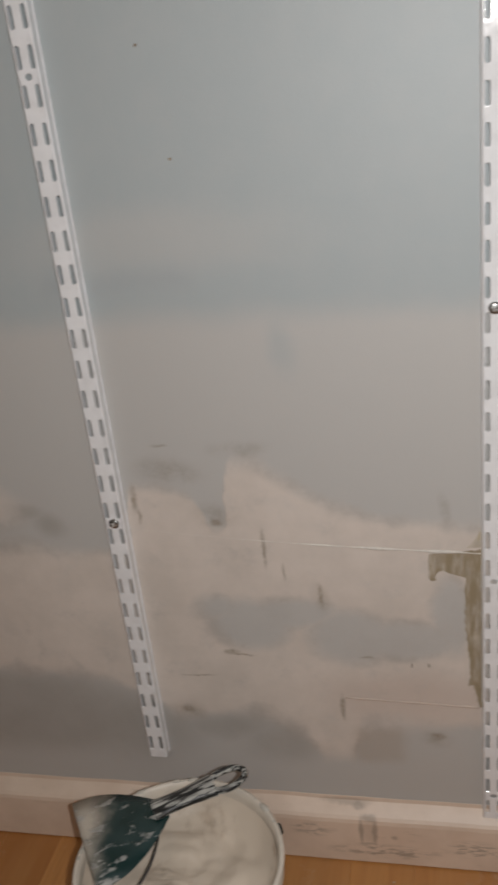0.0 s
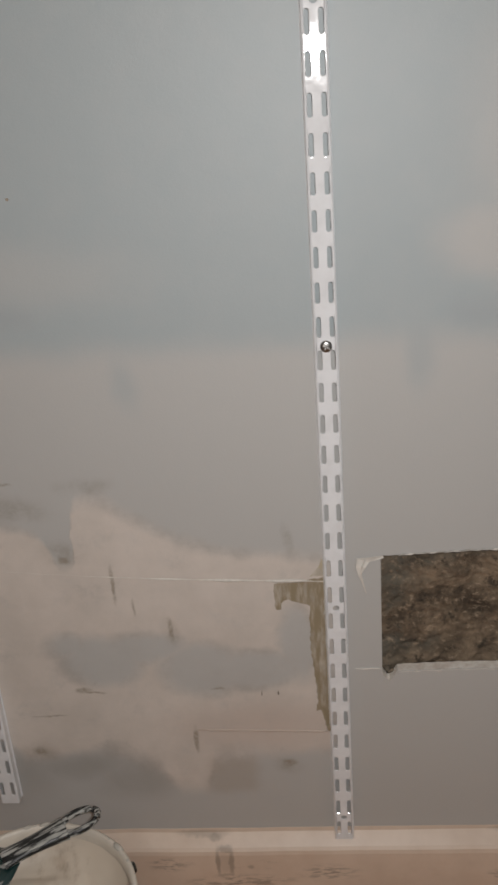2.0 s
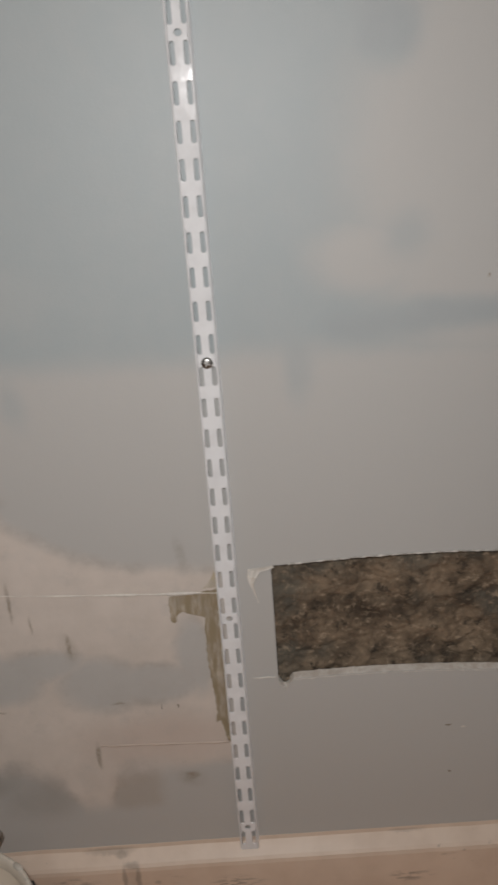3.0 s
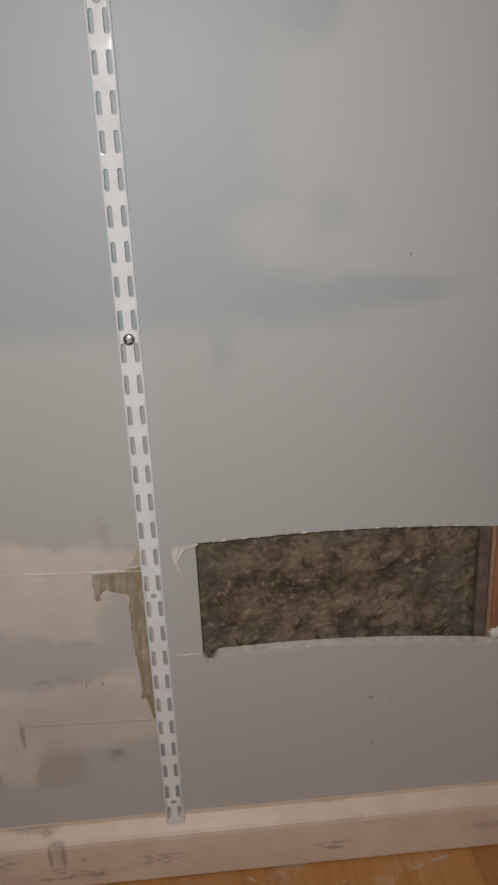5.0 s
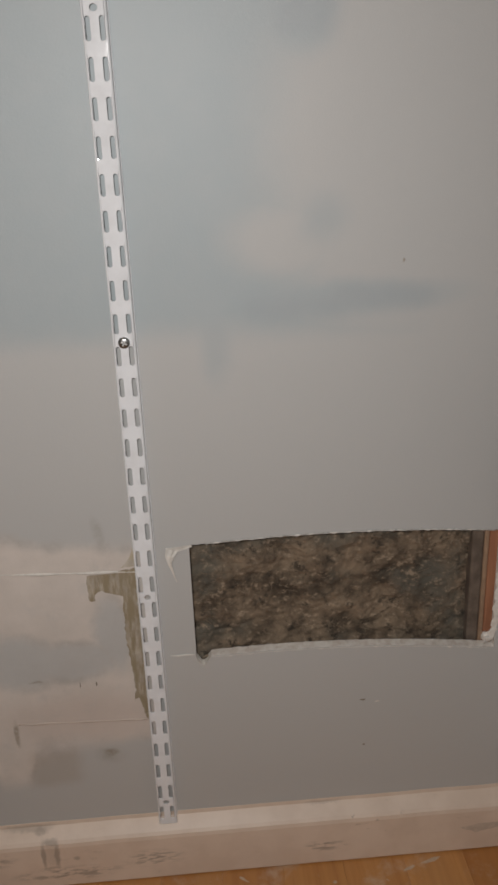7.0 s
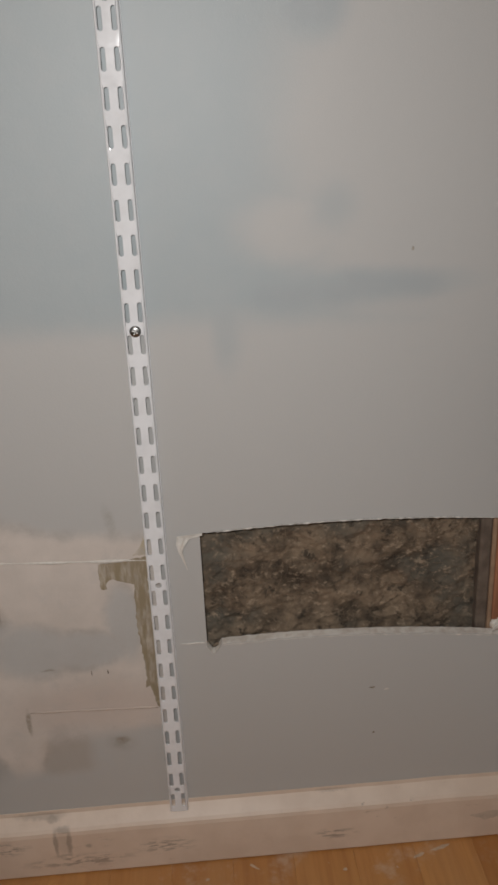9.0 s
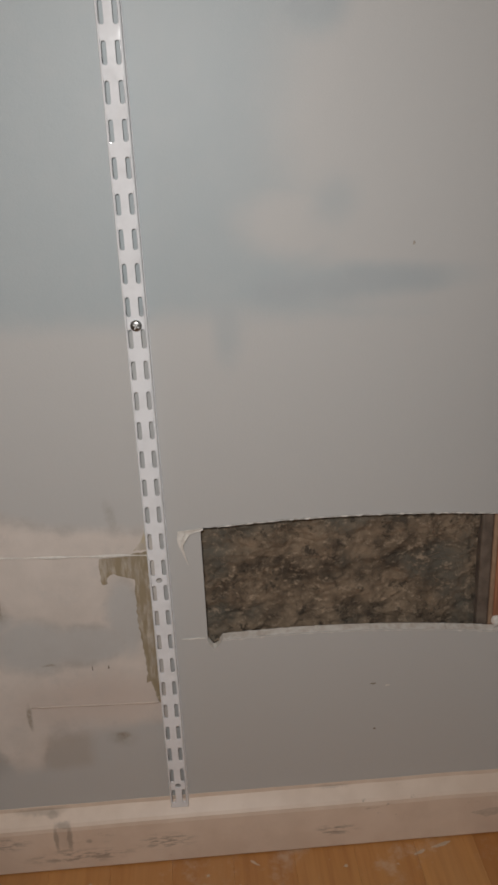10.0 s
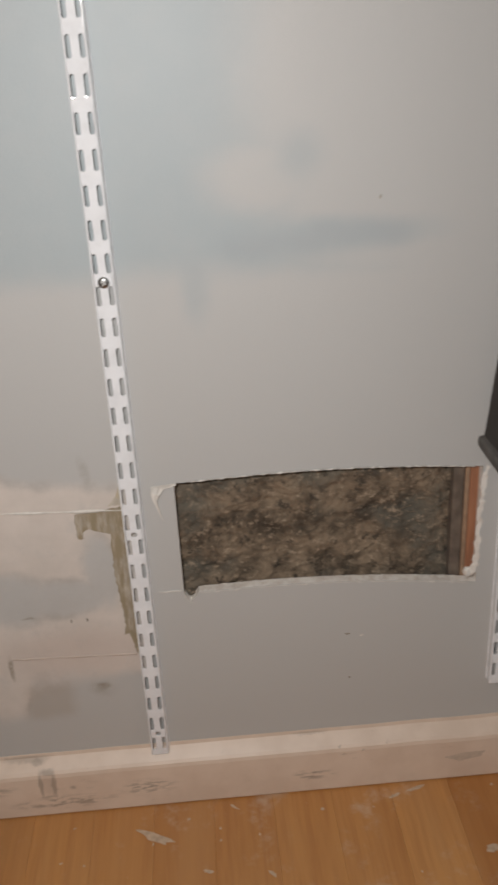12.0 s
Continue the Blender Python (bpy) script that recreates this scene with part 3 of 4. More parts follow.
def paper_tear():
    ob = thing("torn_paper_flap", (0.0240, -0.0006, 0.4535), "curled white flap of torn plasterboard paper", "paper")
    def flap(pts, w0, w1, lift):
        bm = bmesh.new()
        n = len(pts)
        rows = []
        for i, (x, z) in enumerate(pts):
            t = i / (n - 1)
            a = Vector(pts[min(i + 1, n - 1)]) - Vector(pts[max(i - 1, 0)])
            s = Vector((-a.y, a.x)).normalized() * ((w0 + (w1 - w0) * t) / 2)
            y = -lift * math.sin(math.pi * min(1, t * 0.9 + 0.1))
            rows.append([bm.verts.new((x + u * s.x, y - 0.35 * lift * abs(u) * (1 - t), z + u * s.y)) for u in (-1, -0.4, 0.4, 1)])
        for a, b in zip(rows, rows[1:]):
            for j in range(3):
                bm.faces.new((a[j], a[j + 1], b[j + 1], b[j]))
        bmesh.ops.recalc_face_normals(bm, faces=bm.faces)
        r = bmesh.ops.solidify(bm, geom=bm.faces[:], thickness=0.0004)
        return bm
    part("strip", flap([(0.027, 0.0035), (0.018, 0.0025), (0.009, 0.0008), (0.0, -0.002)], 0.0024, 0.0075, 0.003), CHIP, ob)
    part("strip", flap([(0.003, 0.001), (0.001, -0.006), (0.002, -0.014), (0.0045, -0.024), (0.0085, -0.041)], 0.0075, 0.0006, 0.004), CHIP, ob)
    part("strip", flap([(0.010, 0.000), (0.006, -0.006), (0.0035, -0.013), (0.004, -0.02)], 0.005, 0.001, 0.005), CHIP, ob)
    bm = bmesh.new()
    tube(bm, [(-0.005, 0.0, -0.1365), (0.004, -0.0003, -0.1372), (0.013, -0.0002, -0.1366), (0.022, 0, -0.1375)], lambda t: 0.0004 + 0.0006 * math.sin(math.pi * t), 6)
    part("score_line", bm, CHIP, ob)


paper_tear()


def cut_fuzz():
    """Thin torn paper standing along the upper and lower cuts."""
    for edge, lift, seed in ((arc_top, -0.0002, 2), (arc_bottom, -0.0007, 6)):
        bm = bmesh.new()
        n = 150
        pts = [(0.066 + (HOLE_R - 0.070) * i / n * 0.985, -0.0010, edge(0.066 + (HOLE_R - 0.070) * i / n * 0.985) + lift) for i in range(n + 1)]
        tube(bm, pts, lambda t: 0.0004 + 0.0019 * max(0, noise.noise((t * 40, seed, 0)) + 0.25 * noise.noise((t * 160, seed, 1))), 5)
        tagged(part("cut_paper_edge", bm, CHIP, smooth=True), "frayed white paper along the cut in the board", "paper", "frayed cut edges")


cut_fuzz()


# ---------------------------------------------------------------- shelf uprights
PITCH, WIDE, DEEP, GAUGE = 0.032, 0.0220, 0.0125, 0.0012


LIPS = ((0.0008, 0.0), (0.00025, 0.00006), (0.0, 0.0003), (0.0, GAUGE))


def slot_ring(bm, cx, cz, grow, y, w=0.0042, h=0.0196, n=5):
    """A closed stadium of verts, grown outwards by grow."""
    ring, r = [], w / 2 + grow
    for top in (1, -1):
        for i in range(n + 1):
            a = math.pi * i / n
            ring.append(bm.verts.new((cx + top * r * math.cos(a), y, cz + top * ((h - w) / 2 + r * math.sin(a)))))
    return ring


def hole_ring(bm, cz, grow, y, n=12):
    return [bm.verts.new(((0.0034 + grow) * math.cos(2 * math.pi * i / n), y, cz + (0.0030 + grow) * math.sin(2 * math.pi * i / n))) for i in range(n)]


def upright_cell(slots, holes, length):
    """A flat length of upright, pierced by its rolled slots and screw holes."""
    bm = bmesh.new()
    half = WIDE / 2 - 0.0022
    corners = [bm.verts.new(p) for p in ((-half, 0, 0), (half, 0, 0), (half, 0, length), (-half, 0, length))]
    edges = [bm.edges.new((corners[i], corners[(i + 1) % 4])) for i in range(4)]
    openings = [[slot_ring(bm, x, z, g, y) for g, y in LIPS] for z in slots for x in (-0.0061, 0.0061)]
    openings += [[hole_ring(bm, z, g, y) for g, y in LIPS] for z in holes]
    for rings in openings:
        edges += [bm.edges.new((rings[0][i], rings[0][(i + 1) % len(rings[0])])) for i in range(len(rings[0]))]
    bmesh.ops.triangle_fill(bm, edges=edges, use_beauty=True, use_dissolve=False)
    for f in bm.faces:
        f.normal_update()
        if f.normal.y > 0:
            f.normal_flip()
    for rings in openings:
        for a, b in zip(rings, rings[1:]):
            for i in range(len(a)):
                q = (i + 1) % len(a)
                bm.faces.new((a[i], a[q], b[q], b[i]))
    return bm


def upright(x, bottom, first, holes, top, label):
    """A twin-slot shelf upright: folded steel channel with paired slots."""
    ob = thing("shelf_upright", (x, 0, bottom), label, "shelf upright", "shelf uprights on the wall")
    verts, faces = [], []

    def add(slots, hole, length, z):
        bm = upright_cell(slots, hole, length)
        bm.verts.index_update()
        base = len(verts)
        verts.extend([(v.co.x, v.co.y - DEEP, v.co.z + z - bottom) for v in bm.verts])
        faces.extend([[base + v.index for v in f.verts] for f in bm.faces])
        bm.free()

    z = first - PITCH / 2
    if z - bottom > 0.0005:
        add([], [], z - bottom, bottom)
    else:
        z = bottom
    while z < top:
        centre = z + PITCH
        if any(abs(h - centre) < 0.004 for h in holes):
            add([PITCH / 2, PITCH * 1.5], [PITCH], 2 * PITCH, z)
            z += 2 * PITCH
        else:
            add([PITCH / 2], [], PITCH, z)
            z += PITCH
    high = z - bottom
    # rounded folds, sides and the narrow feet against the wall
    section = [(WIDE / 2 - 0.0022 * (1 - math.sin(radians(a))), -DEEP + 0.0022 * (1 - math.cos(radians(a)))) for a in (0, 6, 14, 26, 45, 66, 90)]
    section += [(WIDE / 2 - 0.0003, -0.0022), (WIDE / 2 + 0.0003, -0.0014), (WIDE / 2 + 0.0007, -0.0012), (WIDE / 2 + 0.0009, -0.0002)]
    for s in (1, -1):
        base = len(verts)
        for px, py in section:
            verts.extend([(s * px, py, 0.0), (s * px, py, high)])
        for i in range(len(section) - 1):
            q = [base + 2 * i, base + 2 * i + 2, base + 2 * i + 3, base + 2 * i + 1]
            faces.append(q if s > 0 else q[::-1])
    me = bpy.data.meshes.new("channel")
    me.from_pydata(verts, [], faces)
    me.materials.append(ENAMEL)
    ch = new("channel", me)
    ch.parent = ob
    return ob


def screw(parent, z, y, name="screw"):
    """A pan-head cross screw."""
    bm = bmesh.new()
    lathe(bm, [(0.0001, 0.0023), (0.0036, 0.0021), (0.0049, 0.0016), (0.0056, 0.0008), (0.0058, 0.0), (0.0058, -0.0006)], 24)
    for v in bm.verts:
        v.co = Vector((v.co.x, -v.co.z, v.co.y))
    s = part(name, bm, CHROME, parent, "bright zinc cross-head screw", True)
    s.matrix_basis = Matrix.Translation((0, y, z))
    # the cross is coloured pale to stand for its reflection
    bm = bmesh.new()
    for a in (0.5, 0.5 + math.pi / 2):
        b = bmesh.new()
        box(b, (-0.0031, -0.00245, -0.0006), (0.0031, -0.0018, 0.0006))
        b.transform(Matrix.Rotation(a, 4, "Y"))
        me = bpy.data.meshes.new("tmp")
        b.to_mesh(me)
        b.free()
        bm.from_mesh(me)
        bpy.data.meshes.remove(me)
    part("cross_recess", bm, CROSS_GLINT, s, "cross recess with its glint painted pale")


mid = upright(0.0, 0.0815, 0.099, (0.115, 0.403, 0.691, 0.979), 1.9, "white enamelled twin-slot shelf upright screwed to the wall, reaching the skirting")
screw(mid, 0.6885 - 0.0815, -DEEP)
left = upright(-0.3955, 0.144, 0.166, (0.470, 0.918), 1.9, "white enamelled twin-slot shelf upright ending above the skirting")
screw(left, 0.470 - 0.144, -DEEP)
upright(0.4275, 0.1485, 0.1705, (0.4745, 0.9225), 1.9, "white enamelled twin-slot shelf upright close to the corner")


# ---------------------------------------------------------------- marks on the wall
def adhesive():
    bm = bmesh.new()
    smear(bm, [(-0.0636, 0.4275), (-0.045, 0.4305), (-0.026, 0.4315), (-0.0094, 0.435), (-0.0103, 0.30), (-0.0105, 0.2408), (-0.0143, 0.2329), (-0.0175, 0.2496), (-0.0205, 0.262), (-0.0265, 0.2609),
               (-0.0238, 0.2744), (-0.0262, 0.3138), (-0.0290, 0.345), (-0.0285, 0.3815), (-0.0280, 0.3985), (-0.040, 0.4035), (-0.0498, 0.4080), (-0.0575, 0.4040), (-0.0575, 0.3955), (-0.0640, 0.3955), (-0.0655, 0.4101)], -0.0002, 0.0004, 0.0010, 3)
    tagged(part("adhesive_smear", bm, ADHESIVE), "dried yellow-brown adhesive smear running down beside the upright", "adhesive")

    bm = bmesh.new()
    smear(bm, [(-0.026, 0.4345), (-0.0100, 0.4370), (-0.0102, 0.4520), (-0.0125, 0.4580), (-0.0160, 0.4500), (-0.0195, 0.4420)], -0.0002, 0.0003, 0.0012, 13)
    tagged(part("adhesive_smear", bm, PALE_ADHESIVE), "thin yellowish adhesive smear above the filler ridge", "adhesive")
    for k, (x, z, r) in enumerate(((-0.0125, 0.2375, 0.0030), (-0.0118, 0.390, 0.0018), (-0.0120, 0.405, 0.0014))):
        bm = bmesh.new()
        bmesh.ops.create_icosphere(bm, subdivisions=2, radius=r)
        for v in bm.verts:
            v.co = Vector((v.co.x * 0.8, v.co.y * 0.8, v.co.z * 1.5)) * (1 + 0.4 * noise.noise(v.co * 500 + Vector((k, 0, 0)))) + Vector((x, -0.001, z))
        tagged(part("adhesive_crumb", bm, CRUST if k else ADHESIVE), "small dried crumb squeezed out beside the upright", "adhesive", "adhesive crumbs")


adhesive()


def ridge():
    """A raised joint of filler left across the wall."""
    bm = bmesh.new()
    pts = []
    for i in range(60):
        t = i / 59
        x = -0.386 + 0.375 * t
        pts.append((x, 0.0002, 0.457 - 0.0278 * t - 0.004 * math.sin(3.1 * t) + 0.0007 * noise.noise((x * 40, 0, 0))))
    tube(bm, pts, lambda t: 0.0003 + 0.0019 * max(0, min(1, (t - 0.3) * 2)) * (0.6 + 0.4 * math.sin(t * 37)), 6)
    tagged(part("filler_ridge", bm, CHIP, smooth=True), "thin raised white filler ridge along the board joint", "filler")
    bm = bmesh.new()
    tube(bm, [(-0.162 + 0.148 * i / 20, 0.0003, 0.237 - 0.006 * i / 20 + 0.001 * noise.noise((i * 0.7, 0, 0))) for i in range(21)], lambda t: 0.0008 + 0.0007 * abs(math.sin(9 * t)), 6)
    tagged(part("filler_ridge", bm, FILL_LOW, smooth=True), "faint low filler ridge near the upright", "filler")


SCUFF = plain_paint("grey_brown_scuff", (0.585, 0.48, 0.39), 0.75, 0.08, 150)
FILL_LOW = plain_paint("pinkish_filler", (0.56, 0.465, 0.40), 0.8)
ridge()


def gouge(x, z, w, h, material, label, seed, lean=0.0):
    rng = random.Random(seed)
    bm = bmesh.new()
    n = 9
    pts = []
    for i in range(n):
        a = 2 * math.pi * i / n
        r = rng.uniform(0.65, 1.1)
        pts.append((x + w * r * math.cos(a) + lean * math.sin(a) * h, z + h * r * math.sin(a)))
    smear(bm, pts, -0.0003, 0.0004, min(w, h) * 0.25, seed)
    tagged(part("wall_mark", bm, material), label, "mark", "marks on the wall")


gouge(-0.2811, 0.8376, 0.0024, 0.0018, GRIME, "dark nail dot in the paint", 7)
gouge(-0.298, 0.9333, 0.0024, 0.0016, GRIME, "dark nail dot in the paint", 8)
gouge(0.2737, 0.7521, 0.0018, 0.0026, SOFT_GRIME, "dark plugged nail hole in the paint", 9)
gouge(0.2403, 0.2345, 0.0040, 0.0016, GRIME, "dark fleck in the paint", 10)
gouge(0.2576, 0.2305, 0.0034, 0.0014, CHIP, "white fleck in the paint", 11)
gouge(0.2424, 0.1677, 0.0020, 0.0014, GRIME, "dark fleck in the paint", 12)
gouge(-0.086, 0.2863, 0.0008, 0.0034, GRIME, "tiny brown tick in the filler", 14)
gouge(-0.0676, 0.2864, 0.0010, 0.0030, GRIME, "tiny brown tick in the filler", 15)


def skirting_marks():
    bm = bmesh.new()
    smear(bm, [(0.3622, 0.040), (0.3864, 0.044), (0.4173, 0.046), (0.4105, 0.036), (0.3815, 0.031)], -0.0198, 0.0002, 0.001, 77)
    tagged(part("scuff", bm, SCUFF), "brownish rubbed patch on the cream skirting", "mark", "scuffs on the skirting")


skirting_marks()


# ---------------------------------------------------------------- tub of filler and the knife on it
def filler_tub():
    ob = thing("filler_tub", (-0.3155, -0.1905, 0.0), "white plastic tub smeared with drying filler beside the skirting", "tub")
    bm = bmesh.new()
    lathe(bm, [(0.0005, 0.001), (0.084, 0.001), (0.089, 0.004), (0.1010, 0.160), (0.1050, 0.162), (0.1054, 0.171), (0.1030, 0.173), (0.1035, 0.178), (0.1073, 0.1815), (0.1070, 0.1850), (0.1048, 0.1862), (0.1020, 0.1850), (0.1005, 0.178), (0.0875, 0.012), (0.0005, 0.010)], 72)
    part("body", bm, TUB, ob, smooth=True)
    bm = bmesh.new()
    n = 40
    grid = []
    for i in range(n + 1):
        r = 0.0995 * i / n
        ring = []
        for j in range(72):
            a = 2 * math.pi * j / 72
            x, y = r * math.cos(a), r * math.sin(a)
            rise = 0.007 * noise.fractal(Vector((x * 18, y * 30, 2)), 1.0, 2.0, 4) + 0.0035 * noise.noise(Vector((x * 45, y * 18, 8)))
            climb = 0.024 * (i / n) ** 7
            ring.append(bm.verts.new((x, y, 0.149 + rise * (1 - (i / n) ** 8) + climb)))
        grid.append(ring)
    for a, b in zip(grid, grid[1:]):
        for j in range(72):
            bm.faces.new((a[j], a[(j + 1) % 72], b[(j + 1) % 72], b[j]))
    bmesh.ops.remove_doubles(bm, verts=bm.verts, dist=1e-6)
    part("filler_paste", bm, PASTE, ob, "greyish white drying filler with brownish streaks", True)
    rng = random.Random(12)
    for i in range(16):
        a = rng.uniform(0.5, 3.4) if i else 1.85
        r = rng.uniform(0.002, 0.005)
        bm = bmesh.new()
        bmesh.ops.create_icosphere(bm, subdivisions=2, radius=r)
        for v in bm.verts:
            v.co *= 1 + 0.35 * noise.noise(v.co * 300 + Vector((i, 0, 0)))
        bm.transform(Matrix.Translation((0.1045 * math.cos(a), 0.1045 * math.sin(a), 0.1852)) @ Matrix.Rotation(a, 4, "Z") @ Matrix.Diagonal((0.7, 1.8, 0.45 if i else 0.8, 1)))
        part("rim_crust", bm, CRUST, ob, "dried filler crust on the rim", True)
    bm = bmesh.new()
    tube(bm, [(-0.034 + 0.015 * math.sin(t * 2.4) - 0.033 * t * t, 0.043 - 0.125 * t, 0.178 + 0.008 * math.sin(math.pi * t) * (1 - t) + 0.004 * t) for t in [q / 20 for q in range(21)]], 0.0013, 8)
    part("wire_bail", bm, DARK_METAL, ob, "thin dark wire bail lying over the filler", True)
    bm = bmesh.new()
    lathe(bm, [(0.0003, 0.008), (0.005, 0.0075), (0.0065, 0.005), (0.0065, 0.0), (0.0003, 0.0)], 20)
    bm.transform(Matrix.Translation((0.0895, 0.0510, 0.1765)) @ Matrix.Rotation(math.atan2(0.051, 0.0895), 4, "Z") @ Matrix.Rotation(math.pi / 2, 4, "Y"))
    part("handle_lug", bm, BLACK, ob, "black plastic handle lug", True)


filler_tub()


def filling_knife():
    tip, end = Vector((-0.2630, -0.0935, 0.2050)), Vector((-0.4150, -0.1925, 0.1935))
    scale = 0.925
    axis = (end - tip).normalized()
    side = axis.cross(Vector((0, 0, 1))).normalized()
    up = side.cross(axis)
    m = Matrix((axis, side, up)).transposed().to_4x4()
    m.translation = tip
    m = m @ Matrix.Scale(scale, 4)
    ob = thing("filling_knife", (0, 0, 0), "plaster-caked black-handled filling knife lying across the tub", "filling knife")
    ob.matrix_world = m
    length = (end - tip).length / scale
    # blade: flared sheet
    bm = bmesh.new()
    rows = []
    for i in range(15):
        t = i / 14
        x = 0.098 + (length - 0.098) * t
        w = 0.011 + (0.066 - 0.011) * (1 - (1 - min(1, t * 1.15)) ** 1.8) if t < 0.87 else 0.066
        rows.append([bm.verts.new((x, w * u, 0.0025 * (1 - u * u) + 0.0008)) for u in (-1, -0.6, -0.2, 0.2, 0.6, 1)])
    for a, b in zip(rows, rows[1:]):
        for j in range(5):
            bm.faces.new((a[j], a[j + 1], b[j + 1], b[j]))
    bmesh.ops.recalc_face_normals(bm, faces=bm.faces)
    bmesh.ops.solidify(bm, geom=bm.faces[:], thickness=0.0011)
    part("blade", bm, BLADE, ob, "dark teal steel blade streaked with plaster", True)
    # handle: waisted grip with a hanging loop
    bm = bmesh.new()
    rows = []
    for i in range(22):
        t = i / 21
        x = 0.040 + 0.074 * t
        w = 0.0172 - 0.0040 * math.sin(math.pi * t * 0.9) - 0.001 * t
        h = 0.0085 - 0.003 * t
        rows.append([bm.verts.new((x, w * math.cos(a), 0.006 + h * math.sin(a))) for a in [2 * math.pi * k / 16 for k in range(16)]])
    for a, b in zip(rows, rows[1:]):
        for k in range(16):
            bm.faces.new((a[k], a[(k + 1) % 16], b[(k + 1) % 16], b[k]))
    bm.faces.new(rows[0][::-1])
    bm.faces.new(rows[-1])
    part("handle", bm, HANDLE, ob, "black plastic grip caked with plaster", True)
    bm = bmesh.new()
    ring = []
    for i in range(29):
        a = 2 * math.pi * i / 28
        ring.append((0.0235 + 0.0225 * math.cos(a), 0.0142 * math.sin(a), 0.006))
    tube(bm, ring, 0.0042, 10)
    part("hanging_loop", bm, HANDLE, ob, "black loop at the end of the grip", True)


filling_knife()


# ---------------------------------------------------------------- hanging organiser by the corner
def organiser():
    ob = thing("hanging_organiser", (0.385, -0.03, 0.489), "dark charcoal fabric hanging organiser with stacked tiers", "organiser")
    tiers = [(0.499, 0.3825), (0.666, 0.3990), (0.843, 0.4125), (1.015, 0.4205), (1.19, 0.4255)]
    for (z0, x0), (z1, x1) in zip(tiers, tiers[1:]):
        bm = bmesh.new()
        rows = []
        for i in range(11):
            t = i / 10
            sag = 0.001 * math.sin(math.pi * t)
            z = z0 + (z1 - z0) * t
            x = x0 + (x1 - x0) * t + sag * 0.6
            loop = [(x, -0.028), (x + 0.003, -0.10), (x + 0.001, -0.20), (x, -0.30), (x + 0.02, -0.305), (0.4575, -0.30), (0.4575, -0.028)]
            rows.append([bm.verts.new((a - 0.385, b + 0.03 + 0.002 * noise.noise((a * 30, b * 30, z * 20)), z - 0.489)) for a, b in loop])
        for a, b in zip(rows, rows[1:]):
            for k in range(7):
                bm.faces.new((a[k], b[k], b[(k + 1) % 7], a[(k + 1) % 7]))
        bmesh.ops.recalc_face_normals(bm, faces=bm.faces)
        part("side_panel", bm, FABRIC, ob, smooth=False)
        bm = bmesh.new()
        low = z0 == 0.499
        th = 0.012 if low else 0.005
        out = 0.006 if low else 0.003
        box(bm, (x0 - out - 0.385, -0.278, z0 - th - 0.489), (0.4555 - 0.385, 0.006, z0 - 0.489 + 0.002), 0.0045 if low else 0.002, 3)
        part("shelf_base", bm, FABRIC_RIM, ob, "stiff grey-bound fabric base")


organiser()


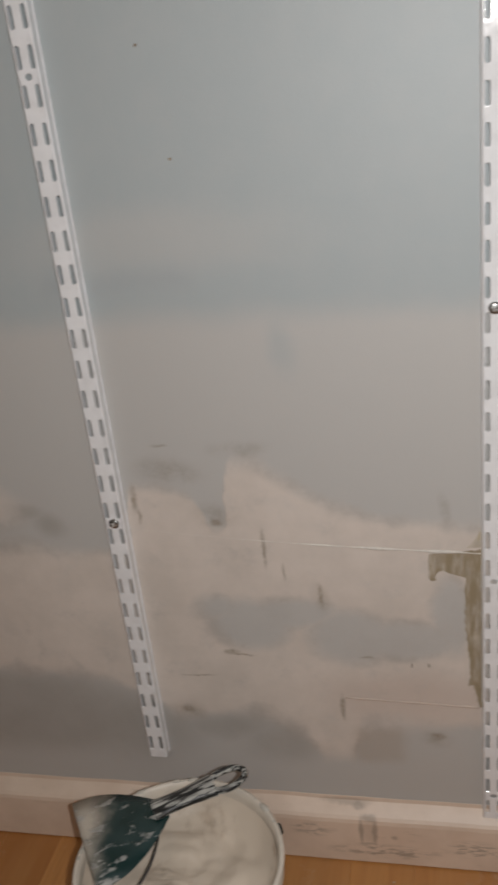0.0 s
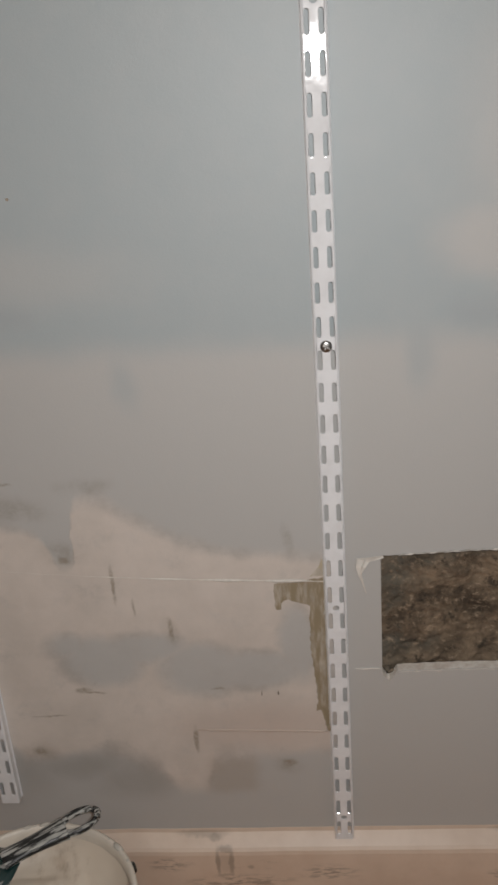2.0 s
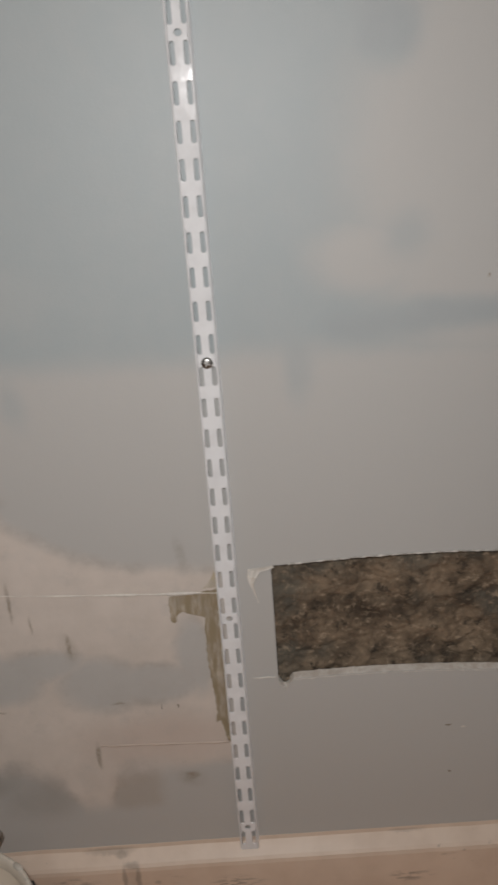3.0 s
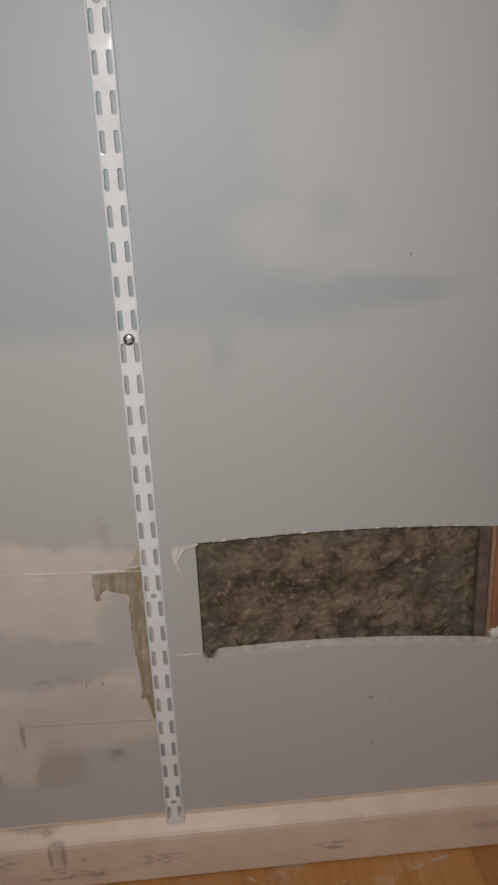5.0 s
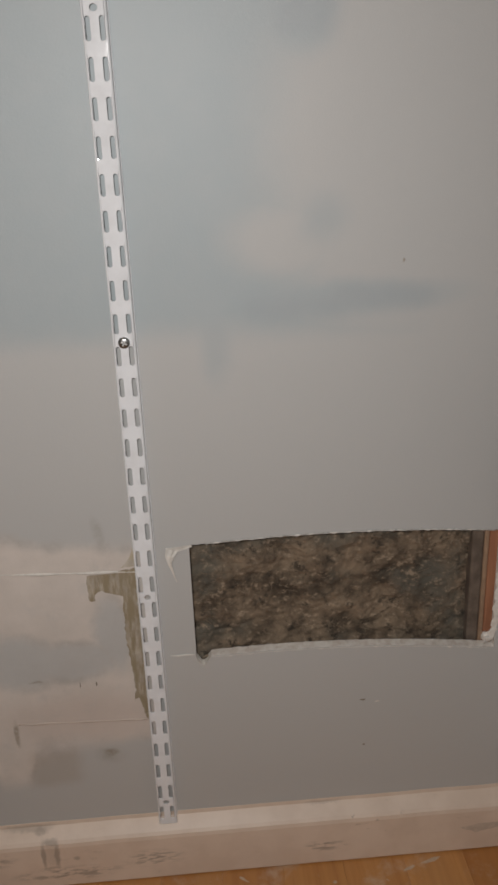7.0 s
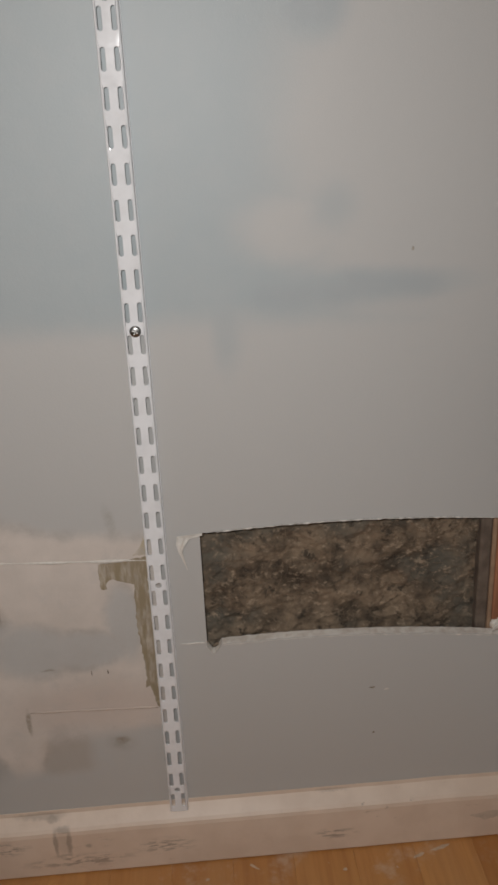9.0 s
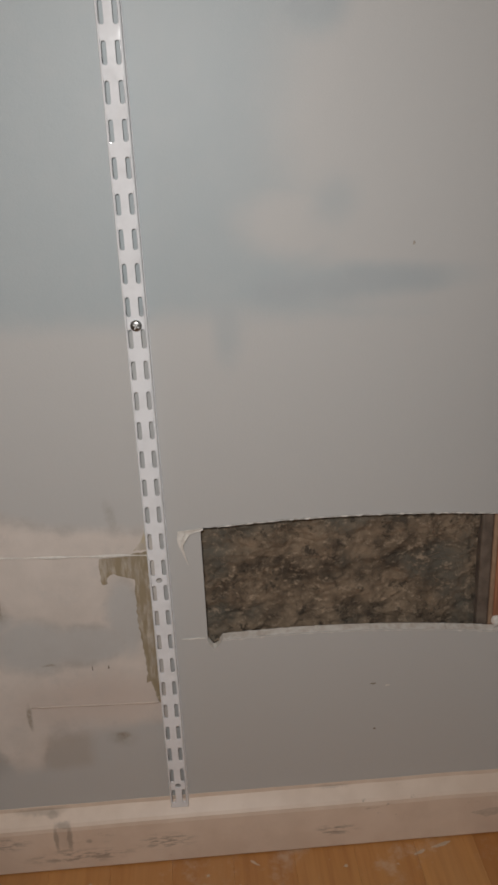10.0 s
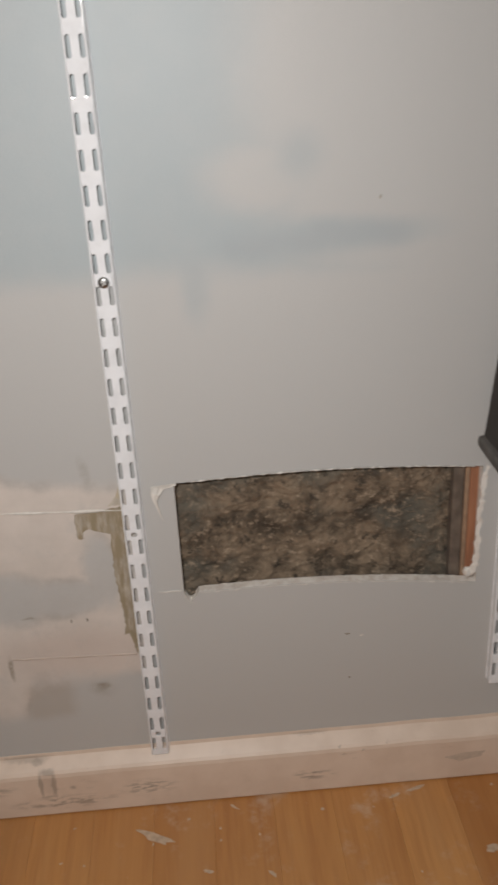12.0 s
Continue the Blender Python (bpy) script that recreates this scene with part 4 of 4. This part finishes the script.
# ---------------------------------------------------------------- floor, plank by plank
def floor():
    bm = bmesh.new()
    box(bm, (LEFT - 0.1, FRONT - 0.1, -0.06), (RIGHT + 0.1, 0.11, -0.012))
    base = tagged(part("floor", bm, UNDERLAY), "varnished orange-brown strip wood floor with plaster dust", "floor", kind="structure")
    rng = random.Random(21)
    width, meshes = 0.0765, {}
    i0 = int((LEFT + 0.015) / width) - 1
    for i in range(i0, int((RIGHT + 0.015) / width) + 2):
        x = -0.015 + i * width
        y = -0.0005
        first = rng.uniform(0.2, 0.6)
        while y > FRONT:
            long = first if y == -0.0005 else (0.45, 0.6, 0.75)[rng.randrange(3)]
            long = round(long, 1) + 0.05
            key = long
            if key not in meshes:
                bm = bmesh.new()
                box(bm, (0.00004, -long + 0.0001, -0.012), (width - 0.00004, 0, 0), 0.0002, 1)
                meshes[key] = mesh_of(bm, "plank", PLANK)
            if x + width > LEFT and x < RIGHT:
                p = new("plank", meshes[key])
                p.parent = base
                p.matrix_basis = Matrix.Translation((x, y, rng.uniform(-0.0003, 0.0)))
            y -= long


SPLASH = plain_paint("thin_plaster_film", (0.56, 0.42, 0.30), 0.8, 0.12, 120)


def splashes():
    rng = random.Random(31)
    def splash(x, y, w, d, turn, seed):
        bm = bmesh.new()
        r = random.Random(seed)
        pts = []
        for i in range(14):
            a = 2 * math.pi * i / 14
            q = r.uniform(0.6, 1.1)
            px, py = w * q * math.cos(a), d * q * math.sin(a)
            pts.append((px * math.cos(turn) - py * math.sin(turn), px * math.sin(turn) + py * math.cos(turn)))
        vs = [bm.verts.new((x + px, y + py, 0.0002)) for px, py in pts]
        f = bm.faces.new(vs)
        f.normal_update()
        if f.normal.z < 0:
            f.normal_flip()
        bmesh.ops.inset_region(bm, faces=[f], thickness=min(w, d) * 0.3, depth=0.0002)
        tagged(part("plaster_splash", bm, SPLASH), "dried white plaster splash on the wood floor", "plaster", "plaster splashes on the floor")
    splash(-0.0129, -0.0681, 0.030, 0.007, -0.5, 1)
    splash(0.0878, -0.0322, 0.008, 0.0022, -0.7, 2)
    splash(0.1994, -0.0483, 0.0035, 0.0025, 0.2, 3)
    splash(0.2962, -0.0371, 0.010, 0.003, 0.4, 4)
    splash(0.3253, -0.0287, 0.016, 0.003, 0.25, 14)
    splash(0.3939, -0.1303, 0.010, 0.006, 0.1, 5)
    splash(0.0518, -0.1247, 0.007, 0.003, -0.3, 6)
    splash(0.1271, -0.1359, 0.008, 0.003, -0.8, 7)
    for i in range(26):
        splash(rng.uniform(-0.25, 0.45), rng.uniform(-0.20, -0.03), rng.uniform(0.001, 0.0035), rng.uniform(0.0008, 0.002), rng.uniform(0, 3), 40 + i)


splashes()
floor()
